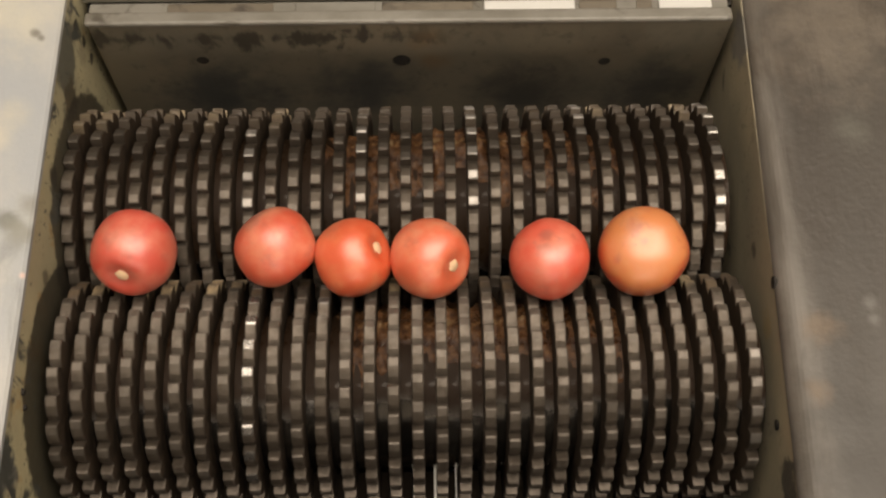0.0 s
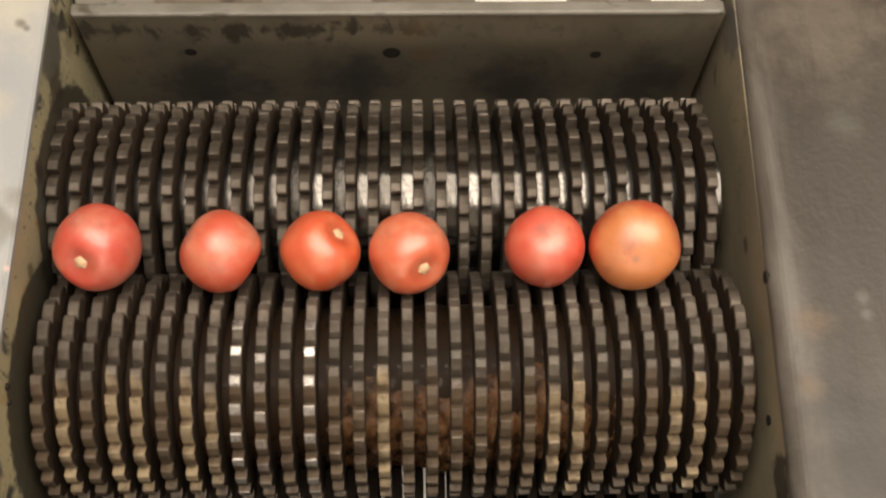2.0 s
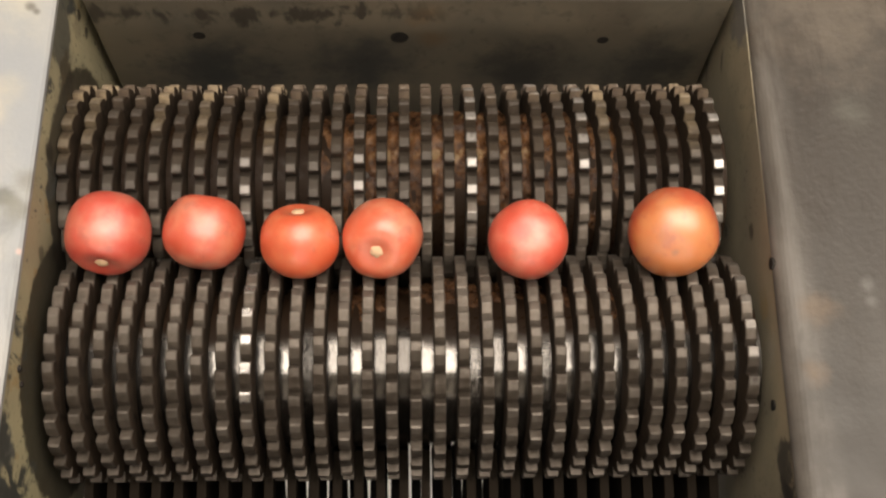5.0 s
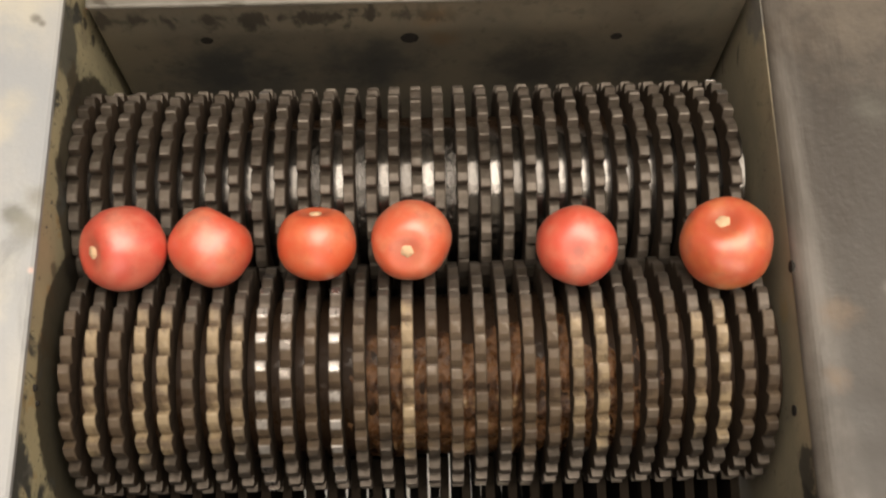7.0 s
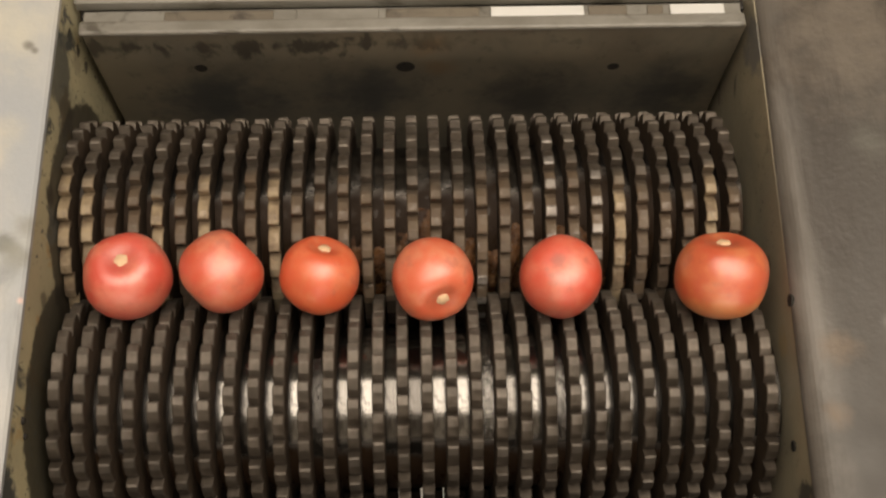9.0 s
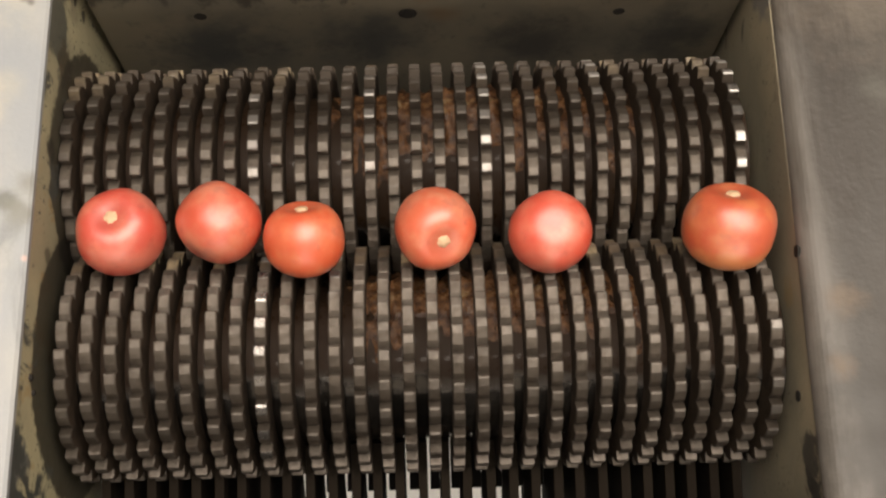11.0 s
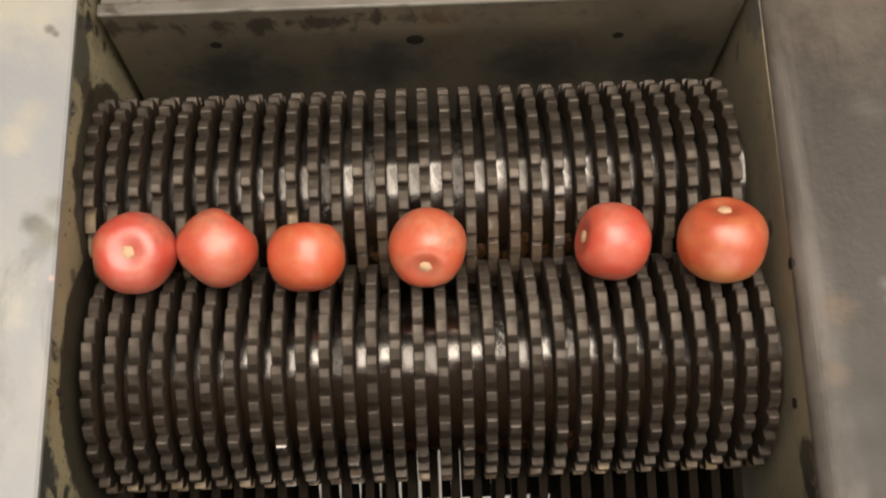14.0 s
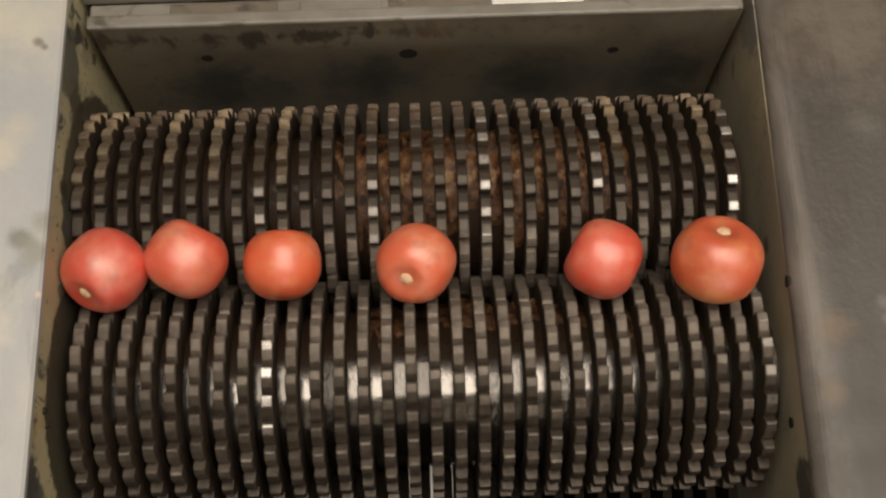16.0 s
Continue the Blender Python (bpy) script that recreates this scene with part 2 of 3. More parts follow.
def skin_material(name, ripe, pale, share, bruise):
    """Tomato skin: colour drifts from the stem end to the blossom end, with fine speckles and a waxy gloss."""
    n = Nodes(name)
    xyz = n.put("ShaderNodeSeparateXYZ", {0: n.coords})
    h = n.math("MULTIPLY_ADD", xyz.outputs[2], -1 / 0.07, 0.5)
    h = n.math("ADD", h, n.math("MULTIPLY_ADD", n.noise(38, 3), 0.5, -0.25))
    color = n.mix(n.steps(h, 1.0 - share, 1.25 - share), ripe, pale)
    color = n.mix(n.steps(n.noise(42, 4, 0.65), 0.36, 0.66, 0, 0.55), color, pale)
    color = n.mix(n.steps(n.noise(58, 4, 0.65), 0.55, 0.70, 0, 0.45), color, n.mix(0.5, ripe, (0.36, 0.02, 0.012)))
    color = n.mix(n.steps(n.noise(700, 2), 0.62, 0.75, 0, 0.25), color, pale)
    ring = n.math("SQRT", n.math("ADD", n.math("POWER", xyz.outputs[0], 2.0), n.math("POWER", xyz.outputs[1], 2.0)))
    ring = n.math("ADD", ring, n.math("MULTIPLY_ADD", n.noise(90, 3), 0.008, -0.004))
    end = n.math("MULTIPLY", n.steps(ring, bruise * 1.15, bruise * 0.1), n.math("LESS_THAN", xyz.outputs[2], 0.0))
    color = n.mix(n.math("MULTIPLY", end, 0.45), color, (0.26, 0.12, 0.085))
    crown = n.math("MULTIPLY", n.steps(ring, 0.017, 0.006, 0.0, 0.45), n.math("GREATER_THAN", xyz.outputs[2], 0.0))
    color = n.mix(crown, color, n.mix(0.5, ripe, (0.20, 0.03, 0.015)))
    scuff = n.steps(n.noise(27, 4, 0.65), 0.57, 0.70, 0, 0.26)
    color = n.mix(scuff, color, (0.34, 0.13, 0.09))
    bloom = n.steps(n.noise(33, 5, 0.7, n.scaled(1, 0.8, 1.2)), 0.50, 0.66)
    color = n.mix(n.math("MULTIPLY", bloom, 0.10), color, (0.85, 0.50, 0.38))
    n.bump(n.noise(75, 4), 0.22, 0.001)
    return n.done(color, n.math("MULTIPLY_ADD", n.noise(60, 3), 0.16, 0.32), 0.0, **{"Specular IOR Level": 0.6, "Coat Weight": 1.0, "Coat IOR": 1.95, "Coat Roughness": n.math("MULTIPLY_ADD", n.noise(44, 4, 0.65), 0.30, 0.34), "Subsurface Weight": 0.12, "Subsurface Scale": 0.006, "Subsurface Radius": (1.0, 0.3, 0.15)})


DISC_FRONT = [disc_material("cutter_steel_front", 8, 36, 0.16, 0.06, 0.0, None, 0.34, -58), disc_material("cutter_tan_front", 8, 36, 1.0, 0.06)]
DISC_BACK = [disc_material("cutter_steel_back", 12, 56, 0.12, 0.06, 0.08, None, 0.75), disc_material("cutter_tan_back", 8, 54, 0.85, 0.06, 0.1, None, 0.6)]
# discs whose tips are rubbed bright over part of the turn: (middle, half width) in degrees
RUBBED_FRONT = {k: disc_material("cutter_rubbed_front", 8, 36, 0.15, amount, 0.0, arc) for k, amount, arc in ((8, 1.0, (50, 115)), (9, 0.5, (-5, 40)), (11, 1.0, (5, 62)), (29, 0.3, (120, 40)))}
RUBBED_BACK = {k: disc_material("cutter_rubbed_back", 12, 56, 0.15, amount, 0.0, arc, 0.7) for k, amount, arc in ((8, 0.5, (110, 45)), (13, 0.55, (80, 32)), (18, 0.7, (60, 55)), (21, 0.5, (-20, 40)), (23, 0.6, (20, 60)), (29, 0.9, (95, 65)))}
DISC_SIDE = chipped_paint("dark_disc_side", (0.048, 0.032, 0.020), (0.072, 0.049, 0.032), (0.028, 0.018, 0.011), 0.48, 0.66, 0.80, 60, gloss=0.28)
CORE_FRONT = [spacer_material("spacer_steel_front", 14, 109, 0.35), spacer_material("spacer_dented_front", 14, 109, 1.0)]
CORE_BACK = [spacer_material("spacer_steel_back", 58, 102, 0.35), spacer_material("spacer_dented_back", 58, 102, 1.0)]
PULP = pulp_material()
PLATE = plate_material()
GRIME = (0.070, 0.072, 0.064)
LEFT_PAINT = chipped_paint("chipped_olive_paint", (0.52, 0.465, 0.29), (0.40, 0.36, 0.235), GRIME, 0.57, 0.66, 0.55, 30, (1, 1, 0.7), 0.22, 9, 0.45, stains_and_light=(
    ((LEFT, 0.178, 0.120), 0.042, (0.105, 0.105, 0.085), 0.92), ((LEFT, 0.150, 0.092), 0.022, (0.085, 0.070, 0.045), 0.9),
    # the three near-black spots in line paint the shaded seam at the rear plate
    ((LEFT, 0.208, 0.080), 0.014, (0.30, 0.26, 0.17), 0.8), ((LEFT, 0.221, 0.105), 0.007, (0.03, 0.026, 0.02), 0.95), ((LEFT, 0.221, 0.080), 0.0075, (0.03, 0.026, 0.02), 0.9), ((LEFT, 0.221, 0.055), 0.007, (0.035, 0.03, 0.022), 0.9), ((LEFT, 0.128, 0.070), 0.015, (0.46, 0.29, 0.10), 0.8),
    ((LEFT, 0.068, 0.108), 0.011, (0.05, 0.042, 0.03), 0.95), ((LEFT, 0.055, 0.085), 0.012, (0.06, 0.05, 0.036), 0.9),
    ((LEFT, -0.018, 0.095), 0.009, (0.10, 0.085, 0.055), 0.8), ((LEFT, -0.180, 0.122), 0.026, (0.085, 0.092, 0.095), 0.9)), specks=0.9, shade_ring=0.112)
RIGHT_PAINT = chipped_paint("olive_grey_paint", (0.47, 0.41, 0.285), (0.36, 0.32, 0.235), (0.06, 0.055, 0.048), 0.60, 0.72, 0.5, 22, (1, 1, 1), 0.16, 8, stains_and_light=(
    ((RIGHT, 0.205, 0.100), 0.036, (0.18, 0.18, 0.18), 0.8), ((RIGHT, 0.012, 0.066), 0.010, (0.07, 0.06, 0.045), 0.85),
    ((RIGHT, -0.062, 0.078), 0.016, (0.42, 0.32, 0.17), 0.7), ((RIGHT, -0.190, 0.088), 0.024, (0.06, 0.058, 0.052), 0.9)), specks=0.5)
LEFT_SHEET = chipped_paint("pale_grey_sheet", (0.365, 0.385, 0.41), (0.455, 0.455, 0.44), (0.25, 0.262, 0.267), 0.52, 0.72, 0.38, 12, (1, 0.6, 1), 0.0, 10, stains_and_light=(
    ((-0.372, 0.205, 0.150), 0.046, (0.56, 0.53, 0.43), 0.6), ((-0.352, 0.105, 0.146), 0.016, (0.55, 0.51, 0.40), 0.5),
    ((-0.360, 0.085, 0.148), 0.014, (0.56, 0.52, 0.41), 0.5), ((-0.362, -0.055, 0.148), 0.030, (0.56, 0.54, 0.45), 0.55),
    ((-0.342, 0.186, 0.145), 0.0045, (0.16, 0.15, 0.13), 0.8), ((-0.337, 0.182, 0.145), 0.0035, (0.16, 0.15, 0.13), 0.8),
    ((-0.342, 0.012, 0.145), 0.010, (0.17, 0.175, 0.155), 0.9), ((-0.330, 0.000, 0.143), 0.014, (0.235, 0.235, 0.205), 0.85),
    ((-0.327, 0.028, 0.142), 0.012, (0.25, 0.25, 0.225), 0.8), ((-0.325, -0.034, 0.1415), 0.0028, (0.78, 0.55, 0.48), 0.7)), soft=True)
RIGHT_SHEET = chipped_paint("worn_brown_grey_sheet", (0.041, 0.034, 0.028), (0.057, 0.0495, 0.0415), (0.038, 0.029, 0.022), 0.50, 0.78, 0.42, 14, (1.2, 0.4, 1), 0.0, 8, 0.0, RIGHT + 0.024, stains_and_light=(
    # the first two patches paint the light's fall-off: brighter rear, darker front
    ((0.335, 0.200, 0.126), 0.075, (0.140, 0.117, 0.094), 0.8), ((0.320, -0.180, 0.126), 0.080, (0.036, 0.031, 0.026), 0.7), ((0.342, 0.092, 0.128), 0.018, (0.115, 0.112, 0.095), 0.6),
    ((0.292, -0.078, 0.126), 0.017, (0.150, 0.098, 0.055), 0.6), ((0.281, -0.129, 0.125), 0.011, (0.165, 0.110, 0.065), 0.6),
    ((0.330, -0.060, 0.128), 0.007, (0.16, 0.155, 0.145), 0.6), ((0.331, -0.074, 0.128), 0.006, (0.16, 0.155, 0.145), 0.5)), soft=True)
EDGE_STEEL = chipped_paint("worn_edge_steel", (0.235, 0.225, 0.20), (0.165, 0.155, 0.132), (0.09, 0.08, 0.065), 0.55, 0.68, 0.4, 42, (0.6, 1, 1), 0.0, 18)
SLOT = chipped_paint("slot_brown", (0.13, 0.11, 0.085), (0.17, 0.145, 0.11), (0.06, 0.05, 0.04), 0.5, 0.7, 0.5, 30)
PLASTER = chipped_paint("grey_plaster", (0.36, 0.33, 0.29), (0.30, 0.28, 0.25), (0.2, 0.19, 0.17), 0.6, 0.8, 0.8, 3)
DARK_STEEL = chipped_paint("dark_steel", (0.055, 0.05, 0.045), (0.085, 0.075, 0.065), (0.02, 0.018, 0.015), 0.5, 0.7, 0.5, 20)
FOIL = Nodes("bare_aluminium")
FOIL.bump(FOIL.noise(60, 4), 0.5, 0.002)
FOIL = FOIL.done((0.80, 0.80, 0.78), 0.34, 0.35)
FLOOR = chipped_paint("pale_concrete", (0.80, 0.79, 0.76), (0.74, 0.73, 0.70), (0.5, 0.49, 0.46), 0.62, 0.8, 0.7, 4)
REFLECTOR = chipped_paint("white_reflector", (0.86, 0.85, 0.82), (0.82, 0.81, 0.78), (0.6, 0.58, 0.54), 0.64, 0.8, 0.5, 5)
SCAR = chipped_paint("corky_scar", (0.78, 0.56, 0.36), (0.70, 0.44, 0.26), (0.45, 0.22, 0.11), 0.6, 0.75, 0.7, 150)
FINGER = chipped_paint("near_black_finger", (0.018, 0.013, 0.009), (0.026, 0.020, 0.014), (0.012, 0.009, 0.006), 0.5, 0.7, 0.85, 60, gloss=0.12)
NEAR_BLACK = chipped_paint("near_black", (0.018, 0.015, 0.012), (0.027, 0.022, 0.018), (0.008, 0.008, 0.008), 0.5, 0.7, 0.8, 60)


# ---- mesh helpers ----
def part(name, bm, material, parent=None, label="", smooth=False):
    me = bpy.data.meshes.new(name)
    bm.to_mesh(me)
    bm.free()
    if smooth:
        me.polygons.foreach_set("use_smooth", [True] * len(me.polygons))
    me.materials.append(material)
    ob = new(name, me)
    ob.parent = parent
    if label:
        tagged(ob, label)
    return ob


def box(x0, x1, y0, y1, z0, z1, bevel=0.0015, bm=None):
    bm = bm or bmesh.new()
    made = bmesh.ops.create_cube(bm, size=1, matrix=Matrix.Translation(((x0 + x1) / 2, (y0 + y1) / 2, (z0 + z1) / 2)) @ Matrix.Diagonal((x1 - x0, y1 - y0, z1 - z0, 1)))
    if bevel:
        edges = list({e for v in made["verts"] for e in v.link_edges})
        bmesh.ops.bevel(bm, geom=edges, offset=bevel, segments=2, affect="EDGES", profile=0.5)
    return bm


def extruded(profile, x0, x1, bm=None):
    """A bar along x from a closed outline of (y, z)."""
    bm = bm or bmesh.new()
    a = [bm.verts.new((x0, y, z)) for y, z in profile]
    b = [bm.verts.new((x1, y, z)) for y, z in profile]
    n = len(a)
    for i in range(n):
        bm.faces.new((a[i], a[(i + 1) % n], b[(i + 1) % n], b[i]))
    bm.faces.new(a[::-1])
    bm.faces.new(b)
    bmesh.ops.recalc_face_normals(bm, faces=bm.faces)
    return bm


def extruded_y(profile, y0, y1):
    """A sheet along y from a closed outline of (x, z)."""
    bm = extruded([(x, z) for x, z in profile], y0, y1)
    for v in bm.verts:
        v.co = (v.co.y, v.co.x, v.co.z)
    bmesh.ops.recalc_face_normals(bm, faces=bm.faces)
    return bm


def lathe_x(rings, x0, sides, capped=True):
    """A solid of revolution about x from (x, radius) pairs."""
    bm = bmesh.new()
    loops = []
    for x, r in rings:
        loops.append([bm.verts.new((x0 + x, r * math.cos(2 * math.pi * i / sides), r * math.sin(2 * math.pi * i / sides))) for i in range(sides)])
    for a, b in zip(loops, loops[1:]):
        for i in range(sides):
            bm.faces.new((a[i], a[(i + 1) % sides], b[(i + 1) % sides], b[i]))
    if capped:
        bm.faces.new(loops[0][::-1])
        bm.faces.new(loops[-1])
    bmesh.ops.recalc_face_normals(bm, faces=bm.faces)
    return bm


# ---- workshop ----
bm = bmesh.new()
bmesh.ops.create_grid(bm, x_segments=1, y_segments=1, size=60)
for v in bm.verts:
    v.co.z = FLOOR_Z
tagged(part("ground", bm, FLOOR), "pale concrete workshop floor under the machine", "floor", kind="structure")


# unseen room shell, added for reflections and bounced light
def room(name, blocks, label):
    bm = bmesh.new()
    for lo_hi in blocks:
        box(*lo_hi, bevel=0, bm=bm)
    tagged(part(name, bm, PLASTER), label, "wall", kind="structure")


X0, X1, Y1 = -3.5, 3.5, 3.5
sx0, sx1, sy0, sy1 = SKYLIGHT
room("ceiling", [(X0 - 0.2, sx0, SOUTH_Y - 0.2, Y1 + 0.2, ROOF, ROOF + 0.15), (sx1, X1 + 0.2, SOUTH_Y - 0.2, Y1 + 0.2, ROOF, ROOF + 0.15), (sx0, sx1, SOUTH_Y - 0.2, sy0, ROOF, ROOF + 0.15), (sx0, sx1, sy1, Y1 + 0.2, ROOF, ROOF + 0.15)], "unseen roof with a wide skylight, added to close the room")
room("wall_west", [(X0 - 0.2, X0, SOUTH_Y - 0.2, Y1 + 0.2, FLOOR_Z, ROOF)], "unseen plain wall added to close the room")
room("wall_east", [(X1, X1 + 0.2, SOUTH_Y - 0.2, Y1 + 0.2, FLOOR_Z, ROOF)], "unseen plain wall added to close the room")
room("wall_north", [(X0, X1, Y1, Y1 + 0.2, FLOOR_Z, ROOF)], "unseen plain wall added to close the room")
room("wall_south", [(X0, -1.8, SOUTH_Y - 0.2, SOUTH_Y, FLOOR_Z, ROOF), (1.8, X1, SOUTH_Y - 0.2, SOUTH_Y, FLOOR_Z, ROOF), (-1.8, 1.8, SOUTH_Y - 0.2, SOUTH_Y, 1.85, ROOF)], "unseen plain wall with an opening for the added front lamp")

# ---- chamber ----
housing = tagged(new("shredder_housing"), "worn steel shredder chamber with chipped paint, open at the top", "machine housing")

# side plates; the right one is skewed, wider at the rear, to fit the camera's view
def askew(bm):
    for v in bm.verts:
        v.co.x += 0.0066 + 0.029 * min(0.25, max(-0.25, v.co.y))
    return bm


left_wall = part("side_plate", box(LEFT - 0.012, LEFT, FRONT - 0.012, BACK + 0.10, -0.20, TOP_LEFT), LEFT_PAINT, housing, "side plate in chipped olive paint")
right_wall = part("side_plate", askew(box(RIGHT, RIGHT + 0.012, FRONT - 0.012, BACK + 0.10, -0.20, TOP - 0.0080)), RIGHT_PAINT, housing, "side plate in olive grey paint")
for wall, x, spots in ((right_wall, RIGHT, ((-0.035, 0.1095, 0.0052), (-0.143, 0.077, 0.0045))), (left_wall, LEFT, ((-0.118, 0.112, 0.0036), (-0.128, 0.104, 0.0030)))):
    for y, z, r in spots:
        bm = lathe_x([(-0.0018, r), (-0.0006, r * 0.95), (0.0022, r * 0.6)], x, 12)
        for v in bm.verts:
            v.co.y, v.co.z = v.co.y + y, v.co.z + z
        part("bolt", askew(bm) if wall is right_wall else bm, NEAR_BLACK, wall, "small dark bolt")
# rear plate with open seams at its ends; flat dark discs paint the shade of three holes
back_plate = part("rear_plate", box(LEFT + 0.009, RIGHT + 0.005, BACK, BACK + 0.008, -0.18, 0.104, 0.001), PLATE, housing, "oily steel rear plate, spotted, darker in its lower half")
for hx, hz, hr in ((-0.222, 0.048, 0.0058), (-0.036, 0.045, 0.0085), (0.156, 0.040, 0.0055)):
    bm = bmesh.new()
    bmesh.ops.create_circle(bm, cap_ends=True, segments=20, radius=hr, matrix=Matrix.Translation((hx, BACK - 0.0006, hz)) @ Matrix.Rotation(radians(90), 4, "X"))
    part("hole_disc", bm, NEAR_BLACK, back_plate, "dark disc painting the shade inside a hole")
# dark sheet added behind, so that the open seams look like shaded gaps
part("seam_backing", box(LEFT, RIGHT + 0.012, BACK + 0.03, BACK + 0.04, -0.20, 0.085), DARK_STEEL, housing, "dark sheet added behind the rear plate to darken its seams")
part("front_plate", box(LEFT + 0.001, RIGHT - 0.001, FRONT - 0.010, FRONT, -0.20, 0.104), DARK_STEEL, housing, "dark steel front plate")
# unseen sheet added to keep the front lamp off the lower teeth
part("light_baffle", extruded([(FRONT - 0.016, 0.085), (FRONT - 0.0005, 0.1045), (FRONT - 0.002, 0.1065), (-0.350, 0.200), (-0.354, 0.193)], LEFT + 0.002, RIGHT - 0.002), RIGHT_SHEET, housing, "unseen front sheet added to block low light")
# upper edge of the rear plate: a pale lip, a channel with loose strips, and a ledge behind it
part("rear_lip", box(LEFT + 0.008, RIGHT + 0.003, BACK - 0.003, BACK + 0.010, 0.1045, 0.1105, 0.0024), EDGE_STEEL, housing, "pale worn folded lip of the rear plate")
channel = part("channel", box(LEFT + 0.008, RIGHT + 0.003, BACK + 0.0105, BACK + 0.026, 0.094, 0.1015), EDGE_STEEL, housing, "shallow channel behind the lip")
part("rear_ledge", box(LEFT + 0.002, RIGHT + 0.003, BACK + 0.0265, BACK + 0.14, 0.100, 0.113, 0.002), EDGE_STEEL, housing, "pale worn ledge behind the channel")
# slots are thin brown strips on top, the shade of recesses given as colour
for x0, x1, mat, name, label in ((-0.245, -0.150, SLOT, "slot", "thin brown strip painting the shade of a recessed slot"), (-0.052, 0.030, SLOT, "slot", "thin brown strip painting the shade of a recessed slot"), (0.040, 0.122, FOIL, "metal_strip", "bright crumpled metal strip"), (0.126, 0.160, SLOT, "slot", "thin brown strip painting the shade of a recessed slot"), (0.178, 0.192, SLOT, "slot", "thin brown strip painting the shade of a recessed slot"), (0.198, 0.246, FOIL, "metal_strip", "bright metal strip"), (-0.130, -0.058, EDGE_STEEL, "filler", "pale filler strip")):
    bm = box(x0, x1, BACK + 0.0125, BACK + 0.0235, 0.1017, 0.1040 if mat is not SLOT else 0.1025, 0.0008)
    part(name, bm, mat, channel, label)
# sheets outside the side plates, bent over their edges
part("hopper_sheet", extruded_y([(LEFT - 0.0005, TOP_LEFT - 0.012), (LEFT + 0.0005, TOP_LEFT + 0.0005), (LEFT - 0.002, TOP_LEFT + 0.0022), (LEFT - 0.006, TOP_LEFT + 0.0034), (-0.75, TOP_LEFT + 0.10), (-0.75, TOP_LEFT + 0.09), (LEFT - 0.05, TOP_LEFT - 0.008), (LEFT - 0.014, TOP_LEFT - 0.012)], -0.46, 0.60), LEFT_SHEET, housing, "pale grey painted hopper sheet")
bend = [(RIGHT + 0.0222 - 0.0230 * math.cos(radians(a)), TOP - 0.010 + 0.0139 * math.sin(radians(a))) for a in range(-10, 91, 10)]
part("folded_edge", askew(extruded_y(bend + [(RIGHT + 0.022, TOP - 0.002), (RIGHT + 0.014, TOP - 0.006), (RIGHT + 0.008, TOP - 0.010)], -0.25, 0.25)), RIGHT_SHEET, housing, "folded edge of the hopper sheet, rubbed grey with a painted highlight")
part("hopper_sheet", askew(extruded_y([(RIGHT + 0.0222, TOP + 0.0039), (RIGHT + 0.036, TOP + 0.0055), (0.80, TOP + 0.06), (0.80, TOP + 0.05), (RIGHT + 0.0222, TOP - 0.002)], -0.25, 0.25)), RIGHT_SHEET, housing, "worn brown-grey hopper sheet")
# dark plate added below to hide the bright floor between the rollers
part("view_stop", box(LEFT + 0.001, RIGHT - 0.001, -0.125, BACK + 0.028, -0.135, -0.125, 0), DARK_STEEL, housing, "dark plate added to stop the view down between the rollers")
# below the front roller: two dark skirts added to bound the white seen between them
for x0 in (-0.218, 0.186):
    part("skirt", box(x0, x0 + 0.006, FRONT + 0.001, -0.126, -0.30, -0.100, 0), DARK_STEEL, housing, "dark skirt added to bound the white strip in view")
# white reflector added, tilted to the front lamp so that the slits look bright
part("slit_reflector", extruded([(-0.46, -0.440), (-0.06, -0.205), (-0.06, -0.209), (-0.46, -0.444)], LEFT + 0.03, RIGHT - 0.03), REFLECTOR, housing, "white reflector sheet added under the rollers to brighten the slits")
# stand: four angle-steel legs down to the floor
for lx in (LEFT - 0.010, RIGHT + 0.010):
    for ly in (FRONT - 0.004, BACK + 0.070):
        sx, sy = (1 if lx < 0 else -1), (1 if ly < 0 else -1)
        bm = box(min(lx, lx - sx * 0.005), max(lx, lx - sx * 0.005), min(ly, ly + sy * 0.045), max(ly, ly + sy * 0.045), FLOOR_Z + 0.001, -0.15, 0)
        box(min(lx - sx * 0.005, lx - sx * 0.045), max(lx - sx * 0.005, lx - sx * 0.045), min(ly, ly + sy * 0.005), max(ly, ly + sy * 0.005), FLOOR_Z + 0.001, -0.15, 0, bm)
        part("leg", bm, DARK_STEEL, housing, "angle-steel leg")
# cleaning fingers under the front roller, one in each gap between its discs
outline = [(FRONT + 0.001, -0.140), (FRONT + 0.001, -0.035)]
outline += [(-HALF + 0.0715 * math.cos(radians(a)), 0.0715 * math.sin(radians(a))) for a in (196, 206, 216, 226, 234)]
outline += [(-0.150, -0.105), (-0.185, -0.140)]
first_finger = None
for k in range(29):
    x = (-16.20 + k + 0.5) * PITCH
    if first_finger is None:
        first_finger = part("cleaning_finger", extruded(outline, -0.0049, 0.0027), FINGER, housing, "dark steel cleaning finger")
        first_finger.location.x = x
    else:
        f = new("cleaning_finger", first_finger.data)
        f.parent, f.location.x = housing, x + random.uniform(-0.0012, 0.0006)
# dark bars added below the discs, their front ends placed to fit the camera's view
first_bar = None
